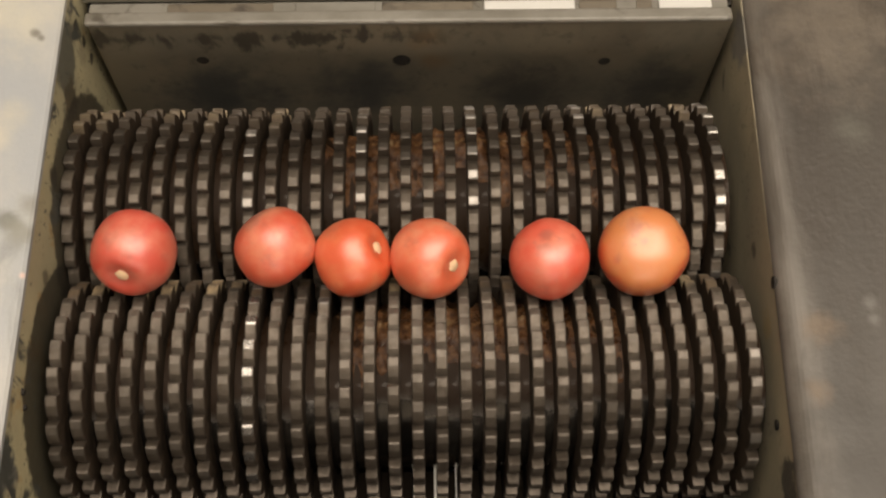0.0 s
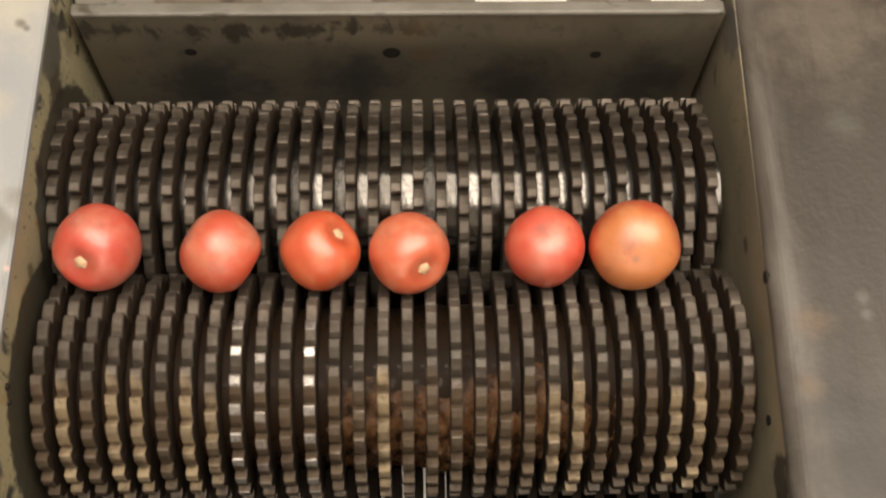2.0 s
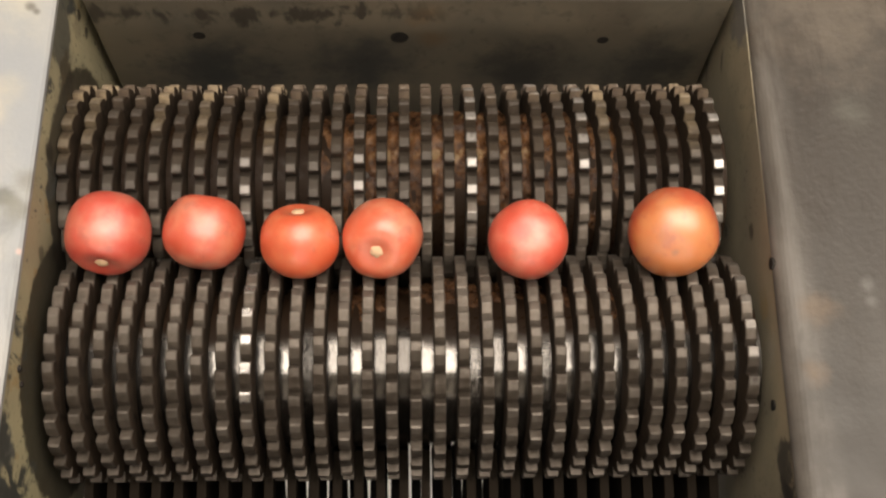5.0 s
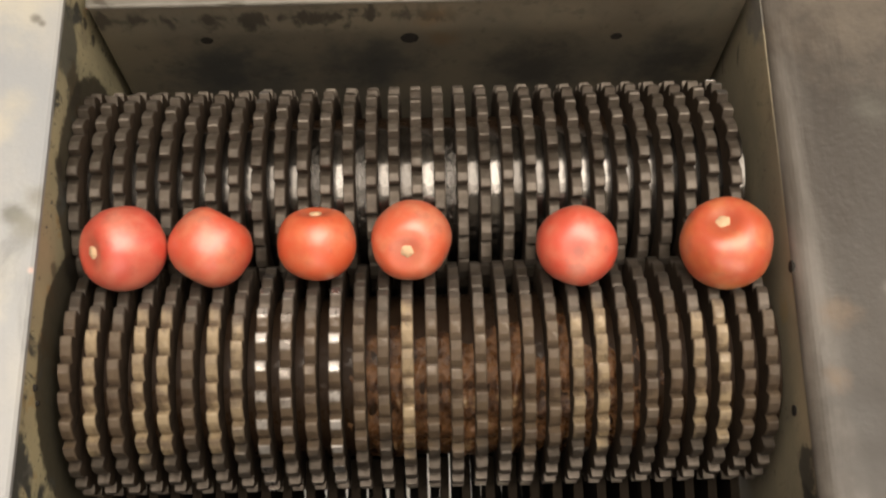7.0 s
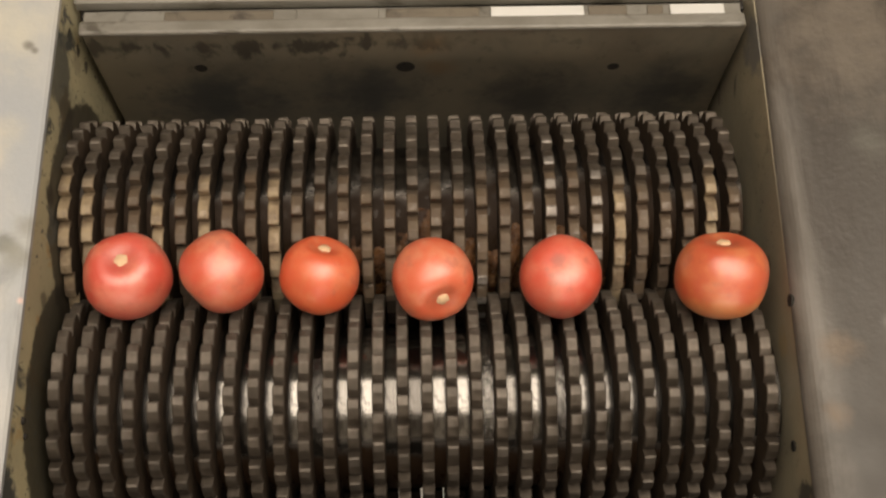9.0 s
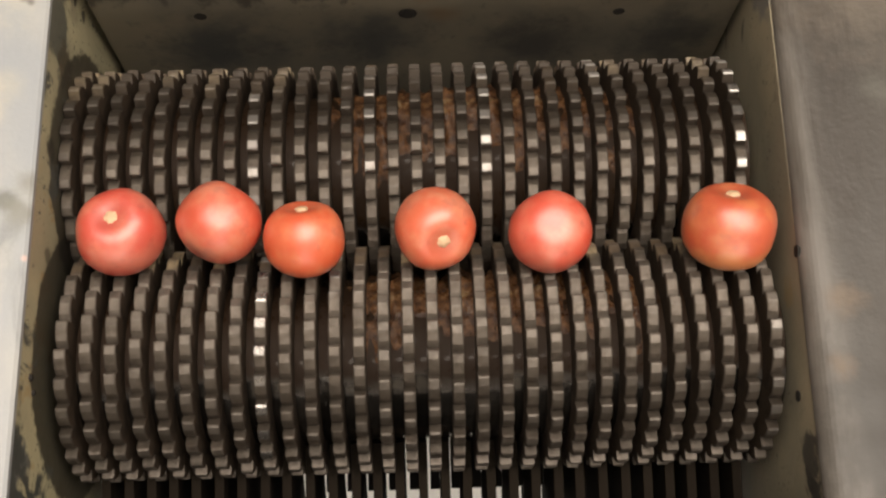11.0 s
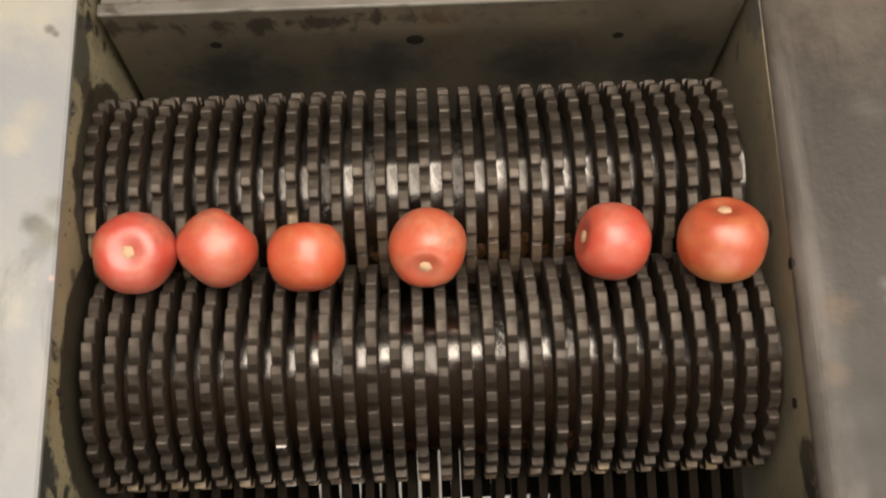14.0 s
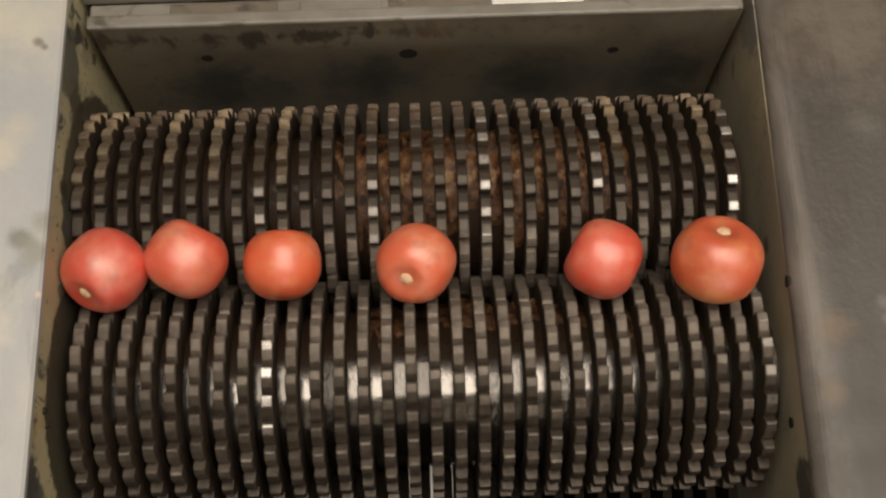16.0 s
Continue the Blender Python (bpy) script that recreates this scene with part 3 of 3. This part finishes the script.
for k in range(30):
    if first_bar is None:
        first_bar = part("filler_bar", extruded([(-0.183, -0.118), (-0.183, -0.110), (-0.02, -0.110), (-0.02, -0.118)], -0.0043, 0.0043), NEAR_BLACK, housing, "dark bar added under the roller to fit the camera's view")
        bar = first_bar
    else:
        bar = new("filler_bar", first_bar.data)
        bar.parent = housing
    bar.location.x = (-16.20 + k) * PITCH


# ---- cutters ----
def disc(phase, mirror):
    """A saw-toothed cutting disc about x: each tooth has a steep front and a long back that falls away."""
    outline = []
    step = 360 / TEETH
    for k in range(TEETH):
        for a, r in ((0.0, ROOT), (1.0, TIP - 0.0010), (1.8, TIP - 0.0002), (5.5, TIP - 0.0008), (10.5, TIP - 0.0042)):
            outline.append((radians(phase + (k * step + a) * (-1 if mirror else 1)), r + random.uniform(-0.0004, 0.0004)))
    h, b = DISC / 2, 0.0009
    bm = bmesh.new()
    loops = []
    for x, dr, hub in ((-h, 0, True), (-h, -b, False), (-h + b, 0, False), (h - b, 0, False), (h, -b, False), (h, 0, True)):
        loops.append([bm.verts.new((x, (CORE - 0.01 if hub else r + dr) * math.cos(a), (CORE - 0.01 if hub else r + dr) * math.sin(a))) for a, r in outline])
    n = len(outline)
    for p, q in zip(loops, loops[1:]):
        for i in range(n):
            bm.faces.new((p[i], p[(i + 1) % n], q[(i + 1) % n], q[i]))
    bmesh.ops.recalc_face_normals(bm, faces=bm.faces)
    return bm


def pulp_lump(x, centre, spread, height):
    """An uneven crust of pulp on a spacer, from one disc to the next, over part of the turn."""
    bm = bmesh.new()
    rows = []
    cells, across = 30, 4
    for i in range(cells + 1):
        a = radians(centre + spread * (2 * i / cells - 1))
        fade = math.sin(math.pi * i / cells) ** 0.5
        row = []
        for j in range(across + 1):
            w = (j / across - 0.5) * 0.0098
            lump = 0.55 + 0.9 * noise.noise(Vector((x * 40 + w * 160, math.cos(a) * 5, math.sin(a) * 5)))
            r = CORE - 0.0012 + max(0.0, height * fade * lump)
            row.append(bm.verts.new((w, r * math.cos(a), r * math.sin(a))))
        rows.append(row)
    for p, q in zip(rows, rows[1:]):
        for j in range(across):
            bm.faces.new((p[j], p[j + 1], q[j + 1], q[j]))
    bmesh.ops.recalc_face_normals(bm, faces=bm.faces)
    return bm


def cutter(y, first, mirror, steel, core, caked_at, tan, rubbed, dented):
    roller = tagged(new("cutter_roller"), "dark steel shredder roller of toothed discs caked with pulp", "shredder roller", "pair of cutter rollers")
    roller.location = (0, y, 0)
    part("shaft", lathe_x([(0, 0.03), (RIGHT - LEFT - 0.004, 0.03)], LEFT + 0.002, 24), DARK_STEEL, roller, "steel shaft")
    for k in range(30):
        x = first + k * PITCH
        d = part("cutter_disc", disc(random.uniform(0, 360), mirror), rubbed[k] if k in rubbed else steel[1 if k in tan else 0], roller)
        # the flanks take a darker material than the rims
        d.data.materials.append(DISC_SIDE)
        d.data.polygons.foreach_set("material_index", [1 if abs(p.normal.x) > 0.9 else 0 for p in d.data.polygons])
        d.location.x = x
        ring = part("spacer_ring", lathe_x([(-0.0051, CORE), (0.0051, CORE)], 0, 64, False), core[1 if k in dented else 0], roller, smooth=True)
        ring.location.x = x + PITCH / 2
        if 11 <= k <= 24:
            thick = 0.013 * math.sin(math.pi * (k - 10) / 15) * random.uniform(0.5, 1.1)
            lump = part("pulp_crust", pulp_lump(x, caked_at + random.uniform(-12, 12), random.uniform(45, 70), thick), PULP, roller, "wet brown pulp crust", smooth=True)
            lump.location.x = x + PITCH / 2
    return roller


front_roller = cutter(-HALF, -16.20 * PITCH, False, DISC_FRONT, CORE_FRONT, 36, (1, 3, 4, 6, 7, 14, 21, 22, 26, 27, 29), RUBBED_FRONT, (10, 17, 20))
back_roller = cutter(HALF, -16.66 * PITCH, True, DISC_BACK, CORE_BACK, 50, (0, 1, 4, 6, 9, 24, 28), RUBBED_BACK, (10, 12, 16))


# ---- tomatoes ----
def tomato(radius, squash, ripe, pale, share, label, lobes, bruise=0.004):
    """A tomato about z, stem end up: dimpled crown, faint ribs, a corky scar in the dimple."""
    bm = bmesh.new()
    rows, cols = 30, 48
    grid = []
    for i in range(1, rows):
        th = math.pi * i / rows
        ring = []
        for j in range(cols):
            ph = 2 * math.pi * j / cols
            rib = 1 - 0.016 * math.sin(th) ** 0.5 * (0.5 + 0.5 * math.cos(lobes * ph + 0.6 * math.sin(ph))) + 0.012 * math.sin(2 * ph + lobes) * math.sin(th)
            r = radius * rib
            c = math.cos(th)
            z = radius * squash * math.copysign(abs(c) ** 0.88, c)
            z -= radius * 0.20 * math.exp(-((th / 0.40) ** 2)) + radius * -0.05 * math.exp(-(((math.pi - th) / 0.3) ** 2))
            p = Vector((r * math.sin(th) ** 0.92 * math.cos(ph), r * math.sin(th) ** 0.92 * math.sin(ph), z))
            p *= 1 + 0.035 * noise.noise(p * 38 + Vector((lobes * 3.1 + radius * 900, 0, 0)))
            ring.append(bm.verts.new(p))
        grid.append(ring)
    top = bm.verts.new((0, 0, radius * (squash - 0.20)))
    end = bm.verts.new((0, 0, -radius * (squash - 0.05)))
    for a, b in zip(grid, grid[1:]):
        for j in range(cols):
            bm.faces.new((a[j], b[j], b[(j + 1) % cols], a[(j + 1) % cols]))
    for j in range(cols):
        bm.faces.new((top, grid[0][j], grid[0][(j + 1) % cols]))
        bm.faces.new((end, grid[-1][(j + 1) % cols], grid[-1][j]))
    ob = part("tomato", bm, skin_material("tomato_skin", ripe, pale, share, bruise), smooth=True)
    tagged(ob, label, "tomato", "row of tomatoes on the rollers")
    bm = bmesh.new()
    z0 = radius * (squash - 0.195)
    hub = bm.verts.new((0, 0, z0 + 0.0022))
    rim = []
    for j in range(40):
        a = 2 * math.pi * j / 40
        r = radius * (0.160 + 0.012 * math.cos(5 * a + lobes) + 0.007 * math.sin(9 * a) + random.uniform(-0.004, 0.004))
        rim.append((bm.verts.new((r * 0.7 * math.cos(a), r * 0.7 * math.sin(a), z0 + 0.0018)), bm.verts.new((r * math.cos(a), r * math.sin(a), z0 + 0.0002))))
    for j in range(40):
        (a, b), (c, d) = rim[j], rim[(j + 1) % 40]
        bm.faces.new((hub, a, c))
        bm.faces.new((a, b, d, c))
    part("stem_scar", bm, SCAR, ob, "pale corky stem scar", smooth=True)
    return ob


TOMATOES = [
    tomato(0.0345, 0.96, (0.70, 0.085, 0.052), (0.80, 0.26, 0.16), 0.1, "large pinkish red tomato resting between the rollers", 5),
    tomato(0.0330, 0.97, (0.71, 0.098, 0.044), (0.81, 0.28, 0.15), 0.1, "red tomato with a dull bruise between the rollers", 6, 0.016),
    tomato(0.0322, 0.94, (0.76, 0.108, 0.032), (0.83, 0.25, 0.10), 0.1, "small orange-red tomato resting between the rollers", 5),
    tomato(0.0325, 0.97, (0.79, 0.140, 0.058), (0.87, 0.33, 0.18), 0.1, "light red tomato with a corky scar between the rollers", 5),
    tomato(0.0327, 0.96, (0.74, 0.088, 0.045), (0.82, 0.24, 0.14), 0.1, "deep red tomato resting between the rollers", 6, 0.007),
    tomato(0.0368, 0.93, (0.62, 0.088, 0.026), (0.73, 0.24, 0.072), 0.45, "largest tomato, red with an orange unripe end", 6),
]

# ---- what moves ----
def motions():
    turns = [k / 2 for k in range(33)]
    walk(front_roller, [(t, pose(0, -HALF, 0, TURN * t)) for t in turns])
    walk(back_roller, [(t, pose(0, HALF, 0, -TURN * t)) for t in turns])
    walk(TOMATOES[0], [
        (0, pose(-0.2536, 0.0029, 0.0991, 67.3, -10.3, -6.9)), (0.5, pose(-0.2781, -0.0009, 0.0974, 53.4, -20.6, -25.5)),
        (1, pose(-0.2786, -0.0001, 0.0967, 34.1, -22.3, -27.2)), (1.5, pose(-0.2756, -0.0021, 0.0984, 56.2, -15.4, -19.9)),
        (2, pose(-0.2719, 0.0018, 0.0981, 51.8, -9.6, -11.7)), (2.5, pose(-0.2802, 0.0018, 0.0981, 54.5, -17.4, -22.4)),
        (3, pose(-0.2692, -0.0034, 0.0995, 57.3, -10.7, -12.2)), (3.5, pose(-0.2635, -0.0046, 0.1005, 65.4, -9.1, -9.3)),
        (4, pose(-0.2647, 0.0020, 0.0983, 70.3, -5.7, -0.9)), (6.5, pose(-0.2785, -0.0067, 0.1022, 102.4, -7.3, -26.1)),
        (7, pose(-0.2692, -0.0011, 0.0976, 49.6, -13.9, -52.3)), (7.5, pose(-0.2650, 0.0008, 0.0973, 44.3, -1.5, -39.1)),
        (8, pose(-0.2637, -0.0002, 0.0968, 35.0, 4.1, -34.4)), (8.5, pose(-0.2646, -0.0010, 0.0975, 27.3, 1.0, -36.3)),
        (9, pose(-0.2590, 0.0007, 0.0972, -7.1, -3.1, -37.0)), (9.5, pose(-0.2539, -0.0015, 0.0979, -5.4, 15.0, -39.0)),
        (10, pose(-0.2613, 0.0002, 0.0968, -4.3, -6.8, -37.1)), (12.5, pose(-0.2694, 0.0006, 0.0971, 0.8, 0.6, -37.4)),
        (13, pose(-0.2705, -0.0013, 0.0977, 22.5, 18.5, -33.6)), (13.5, pose(-0.2727, 0.0021, 0.0984, 19.5, 14.5, -35.3)),
        (14, pose(-0.2737, 0.0005, 0.0970, 13.8, 12.6, -35.8)), (14.5, pose(-0.2795, 0.0012, 0.0977, 29.6, 11.9, -36.1)),
        (15, pose(-0.2815, 0.0021, 0.0984, 35.7, 6.1, -39.9)), (15.5, pose(-0.2767, 0.0016, 0.0980, 29.3, 17.1, -32.7)),
        (16, pose(-0.2885, -0.0007, 0.0972, 68.8, 15.4, -34.9)),
    ])
    walk(TOMATOES[1], [
        (0, pose(-0.1381, 0.0056, 0.0997, 129.7, 32.9, 64.4)), (0.5, pose(-0.1378, 0.0061, 0.1000, 126.6, 31.0, 67.2)),
        (1, pose(-0.1348, -0.0054, 0.0994, 129.7, 32.9, 64.4)), (1.5, pose(-0.1650, 0.0015, 0.0962, 123.6, 29.2, 70.2)),
        (2, pose(-0.1728, -0.0022, 0.0968, 117.6, 25.8, 76.6)), (2.5, pose(-0.1919, -0.0044, 0.0986, 120.5, 27.5, 73.4)),
        (3, pose(-0.1956, -0.0014, 0.0961, 80.0, 14.3, 141.7)), (3.5, pose(-0.1945, -0.0075, 0.1011, 77.5, 16.0, 150.6)),
        (4, pose(-0.1870, 0.0017, 0.0964, 74.8, 19.7, 166.5)), (6.5, pose(-0.2085, 0.0012, 0.0959, 74.9, 19.4, 165.3)),
        (7, pose(-0.1993, -0.0007, 0.0955, 78.7, 15.1, 146.1)), (7.5, pose(-0.1976, 0.0014, 0.0961, 95.9, 15.0, 145.1)),
        (8, pose(-0.1947, 0.0034, 0.0978, 83.7, 15.0, 130.9)), (8.5, pose(-0.1949, 0.0063, 0.1002, 86.0, 14.5, 125.4)),
        (9, pose(-0.1844, 0.0032, 0.0976, 83.7, 15.0, 130.9)), (9.5, pose(-0.1855, -0.0002, 0.0951, 105.5, 14.3, 139.5)),
        (10, pose(-0.1856, 0.0057, 0.0997, 95.9, 13.3, 144.9)), (12.5, pose(-0.1979, 0.0034, 0.0979, 91.9, 13.0, 150.0)),
        (13, pose(-0.1991, -0.0013, 0.0960, 88.2, 13.0, 137.1)), (13.5, pose(-0.1758, 0.0030, 0.0974, 88.4, 12.5, 120.3)),
        (14, pose(-0.2054, 0.0021, 0.0967, 81.6, 13.9, 136.8)), (14.5, pose(-0.2082, 0.0050, 0.0991, 80.7, 14.3, 139.4)),
        (15, pose(-0.2085, 0.0031, 0.0975, 84.7, 13.0, 128.6)), (15.5, pose(-0.2107, 0.0130, 0.1051, 80.7, 14.3, 139.4)),
        (16, pose(-0.2221, 0.0061, 0.1000, 78.5, 15.6, 146.7)),
    ])
    walk(TOMATOES[2], [
        (0, pose(-0.0746, -0.0024, 0.0953, -10.6, 55.8, -5.6)), (0.5, pose(-0.0747, -0.0047, 0.0973, -20.9, 74.4, -17.9)),
        (1, pose(-0.0691, -0.0043, 0.0969, -20.5, 81.2, -30.0)), (1.5, pose(-0.0779, -0.0071, 0.0992, -22.6, 70.3, -12.7)),
        (2, pose(-0.0929, -0.0010, 0.0940, -14.2, 43.5, 3.4)), (2.5, pose(-0.1117, -0.0043, 0.0969, -25.2, 8.3, 17.1)),
        (3, pose(-0.1167, -0.0070, 0.0991, -21.6, 4.3, 18.8)), (3.5, pose(-0.1176, -0.0076, 0.0995, -23.4, 3.9, 19.0)),
        (4, pose(-0.1184, -0.0087, 0.1004, -38.8, 11.7, 14.2)), (6.5, pose(-0.1120, -0.0084, 0.1002, -48.5, 12.5, 13.5)),
        (7, pose(-0.1138, 0.0010, 0.0940, -51.1, 14.3, 11.3)), (7.5, pose(-0.1152, -0.0071, 0.0992, -75.3, 13.8, 12.3)),
        (8, pose(-0.1151, 0.0029, 0.0957, -75.4, 13.6, 13.1)), (8.5, pose(-0.1286, 0.0101, 0.1015, -86.1, 14.4, 11.4)),
        (9, pose(-0.1070, 0.0002, 0.0933, -37.9, 20.1, 5.5)), (9.5, pose(-0.1121, -0.0071, 0.0992, -48.1, 13.6, 11.9)),
        (10, pose(-0.1153, -0.0112, 0.1023, -51.7, 11.7, 14.2)), (12.5, pose(-0.1290, -0.0103, 0.1016, -48.0, 14.8, 10.3)),
        (13, pose(-0.1287, -0.0097, 0.1012, -51.1, 14.2, 11.2)), (13.5, pose(-0.1083, -0.0068, 0.0990, -74.8, 17.4, 4.6)),
        (14, pose(-0.1315, -0.0093, 0.1009, -74.8, 17.4, 4.6)), (14.5, pose(-0.1426, 0.0020, 0.0949, -74.8, 17.4, 4.6)),
        (15, pose(-0.0946, 0.0069, 0.0990, -92.4, 17.9, -0.8)), (15.5, pose(-0.1085, -0.0087, 0.1004, -74.8, 17.4, 4.6)),
        (16, pose(-0.1446, 0.0009, 0.0939, -77.9, 17.6, 3.7)),
    ])
    walk(TOMATOES[3], [
        (0, pose(-0.0116, -0.0052, 0.0987, 45.3, 46.8, 20.5)), (0.5, pose(-0.0040, -0.0059, 0.0992, 83.6, 57.3, 55.0)),
        (1, pose(-0.0035, -0.0001, 0.0943, 62.5, 56.8, 52.1)), (1.5, pose(-0.0036, -0.0035, 0.0973, 65.9, 55.7, 47.8)),
        (2, pose(-0.0208, -0.0063, 0.0996, 53.3, 38.6, 7.0)), (2.5, pose(-0.0453, -0.0030, 0.0968, 49.7, 15.6, -24.4)),
        (3, pose(-0.0502, -0.0048, 0.0983, 43.3, 12.0, -28.3)), (3.5, pose(-0.0483, -0.0054, 0.0988, 61.2, 16.5, -22.4)),
        (4, pose(-0.0521, -0.0078, 0.1008, 40.9, 11.9, -28.3)), (6.5, pose(-0.0410, -0.0002, 0.0943, 60.2, 18.2, -20.3)),
        (7, pose(-0.0372, 0.0013, 0.0954, 40.8, 13.8, -25.8)), (7.5, pose(-0.0311, -0.0017, 0.0957, 33.5, 14.3, -25.5)),
        (8, pose(-0.0315, -0.0012, 0.0953, 47.9, 22.6, -17.9)), (8.5, pose(-0.0350, -0.0073, 0.1003, 55.0, 16.7, -25.8)),
        (9, pose(-0.0168, -0.0080, 0.1009, 57.2, 32.8, 0.1)), (9.5, pose(-0.0196, 0.0006, 0.0948, 24.5, 22.8, -9.7)),
        (10, pose(-0.0121, -0.0036, 0.0974, 33.3, 33.6, -2.9)), (12.5, pose(-0.0301, -0.0022, 0.0961, 43.3, 12.1, -21.1)),
        (13, pose(-0.0299, -0.0018, 0.0958, 44.9, 16.9, -16.3)), (13.5, pose(-0.0321, -0.0015, 0.0956, 38.4, 12.7, -20.1)),
        (14, pose(-0.0317, -0.0055, 0.0989, 56.2, 16.0, -16.4)), (14.5, pose(-0.0327, -0.0049, 0.0984, 61.5, 16.0, -16.4)),
        (15, pose(-0.0282, -0.0011, 0.0952, 55.4, 18.4, -12.3)), (15.5, pose(-0.0107, -0.0060, 0.0993, 71.6, 33.8, 21.0)),
        (16, pose(-0.0352, -0.0041, 0.0977, 51.8, 6.8, -28.7)),
    ])
    walk(TOMATOES[4], [
        (0, pose(0.0854, -0.0087, 0.1015, 162.0, 9.9, 57.0)), (0.5, pose(0.0862, -0.0093, 0.1019, 169.2, -11.6, 62.5)),
        (1, pose(0.0817, -0.0125, 0.1042, 168.8, -0.2, 60.3)), (1.5, pose(0.0831, -0.0123, 0.1041, 170.9, 14.7, 57.6)),
        (2, pose(0.0900, 0.0000, 0.0943, 168.8, -0.2, 60.3)), (2.5, pose(0.0902, -0.0097, 0.1022, -152.5, -26.0, 56.5)),
        (3, pose(0.0915, -0.0091, 0.1018, -148.8, -29.8, 54.1)), (3.5, pose(0.0848, -0.0066, 0.0998, -159.8, -30.3, 53.9)),
        (4, pose(0.0681, -0.0120, 0.1039, -179.5, -18.7, 56.2)), (6.5, pose(0.0830, -0.0061, 0.0994, 171.5, -23.7, 56.5)),
        (7, pose(0.0957, -0.0092, 0.1018, -167.7, -29.0, 56.4)), (7.5, pose(0.0950, -0.0059, 0.0992, -152.8, -26.4, 57.4)),
        (8, pose(0.0910, -0.0081, 0.1010, 179.5, -18.7, 59.4)), (8.5, pose(0.0948, -0.0089, 0.1016, -166.9, -22.7, 58.9)),
        (9, pose(0.0852, -0.0085, 0.1013, 168.8, -0.4, 59.3)), (9.5, pose(0.1008, 0.0021, 0.0961, -163.3, -8.6, 58.9)),
        (10, pose(0.0910, -0.0168, 0.1071, -177.0, -5.2, 59.5)), (12.5, pose(0.0650, -0.0015, 0.0956, -155.0, -2.9, 60.0)),
        (13, pose(0.0698, -0.0042, 0.0979, -124.3, -4.4, 58.8)), (13.5, pose(0.0844, 0.0015, 0.0956, -96.2, 2.1, 76.3)),
        (14, pose(0.1213, -0.0065, 0.0998, -74.2, 1.5, 84.1)), (14.5, pose(0.1342, -0.0082, 0.1011, -46.4, 1.2, 84.6)),
        (15, pose(0.1158, -0.0033, 0.0971, -72.3, 3.4, 80.9)), (15.5, pose(0.1163, -0.0059, 0.0993, -93.1, 4.8, 69.7)),
        (16, pose(0.1179, -0.0067, 0.0999, -89.2, 4.6, 61.3)),
    ])
    walk(TOMATOES[5], [
        (0, pose(0.1624, -0.0033, 0.1016, -172.0, 8.8, -95.0)), (0.5, pose(0.1645, -0.0049, 0.1029, -179.9, -1.2, -95.7)),
        (1, pose(0.1692, 0.0007, 0.0995, 178.2, 17.1, -96.0)), (1.5, pose(0.1635, 0.0012, 0.0999, 176.0, 34.6, -97.0)),
        (2, pose(0.1624, -0.0017, 0.1003, -176.1, 44.5, -97.0)), (2.5, pose(0.1770, 0.0023, 0.1008, -176.1, 54.0, -96.0)),
        (3, pose(0.1667, -0.0067, 0.1043, 175.2, 53.1, -96.0)), (3.5, pose(0.1626, 0.0012, 0.0999, 176.0, 48.3, -95.4)),
        (4, pose(0.1738, -0.0035, 0.1018, -175.6, 53.9, -95.4)), (6.3, pose(0.1960, 0.0000, 0.1008, -175.6, 53.9, -95.4)), (6.5, pose(0.1995, 0.0168, 0.1112, -175.8, 56.0, -95.0)), (6.7, pose(0.2062, 0.0243, 0.1155, -176.4, 64.4, -93.3)), (6.8, pose(0.2122, 0.0205, 0.1138, -159.8, 87.5, -70.7)), (6.9, pose(0.2137, 0.0078, 0.1098, -7.4, 60.7, 89.9)),
        (7, pose(0.2137, -0.0138, 0.1093, -12.5, 20.9, 97.3)), (7.5, pose(0.2137, -0.0126, 0.1085, 3.2, 29.2, 96.6)),
        (8, pose(0.2133, -0.0134, 0.1090, 6.3, 32.3, 96.9)), (8.5, pose(0.2111, -0.0144, 0.1097, 5.0, 39.9, 97.8)),
        (9, pose(0.2114, -0.0125, 0.1084, 6.6, 47.5, 98.9)), (9.5, pose(0.2141, -0.0100, 0.1067, 7.7, 52.1, 99.8)),
        (10, pose(0.2138, -0.0139, 0.1094, 11.0, 51.7, 99.7)), (12.5, pose(0.2107, -0.0100, 0.1067, 4.3, 37.9, 97.0)),
        (13, pose(0.2131, -0.0133, 0.1090, 14.4, 43.0, 98.1)), (13.5, pose(0.2115, -0.0155, 0.1104, 4.8, 39.9, 97.5)),
        (14, pose(0.2099, -0.0119, 0.1080, 5.2, 42.2, 97.7)), (14.5, pose(0.2087, -0.0153, 0.1103, 10.1, 36.0, 96.7)),
        (15, pose(0.2099, -0.0121, 0.1081, 7.4, 35.8, 96.6)), (15.5, pose(0.2098, -0.0111, 0.1075, 2.4, 42.6, 97.4)),
        (16, pose(0.2080, -0.0146, 0.1098, 10.0, 36.0, 96.5)),
    ])

motions()
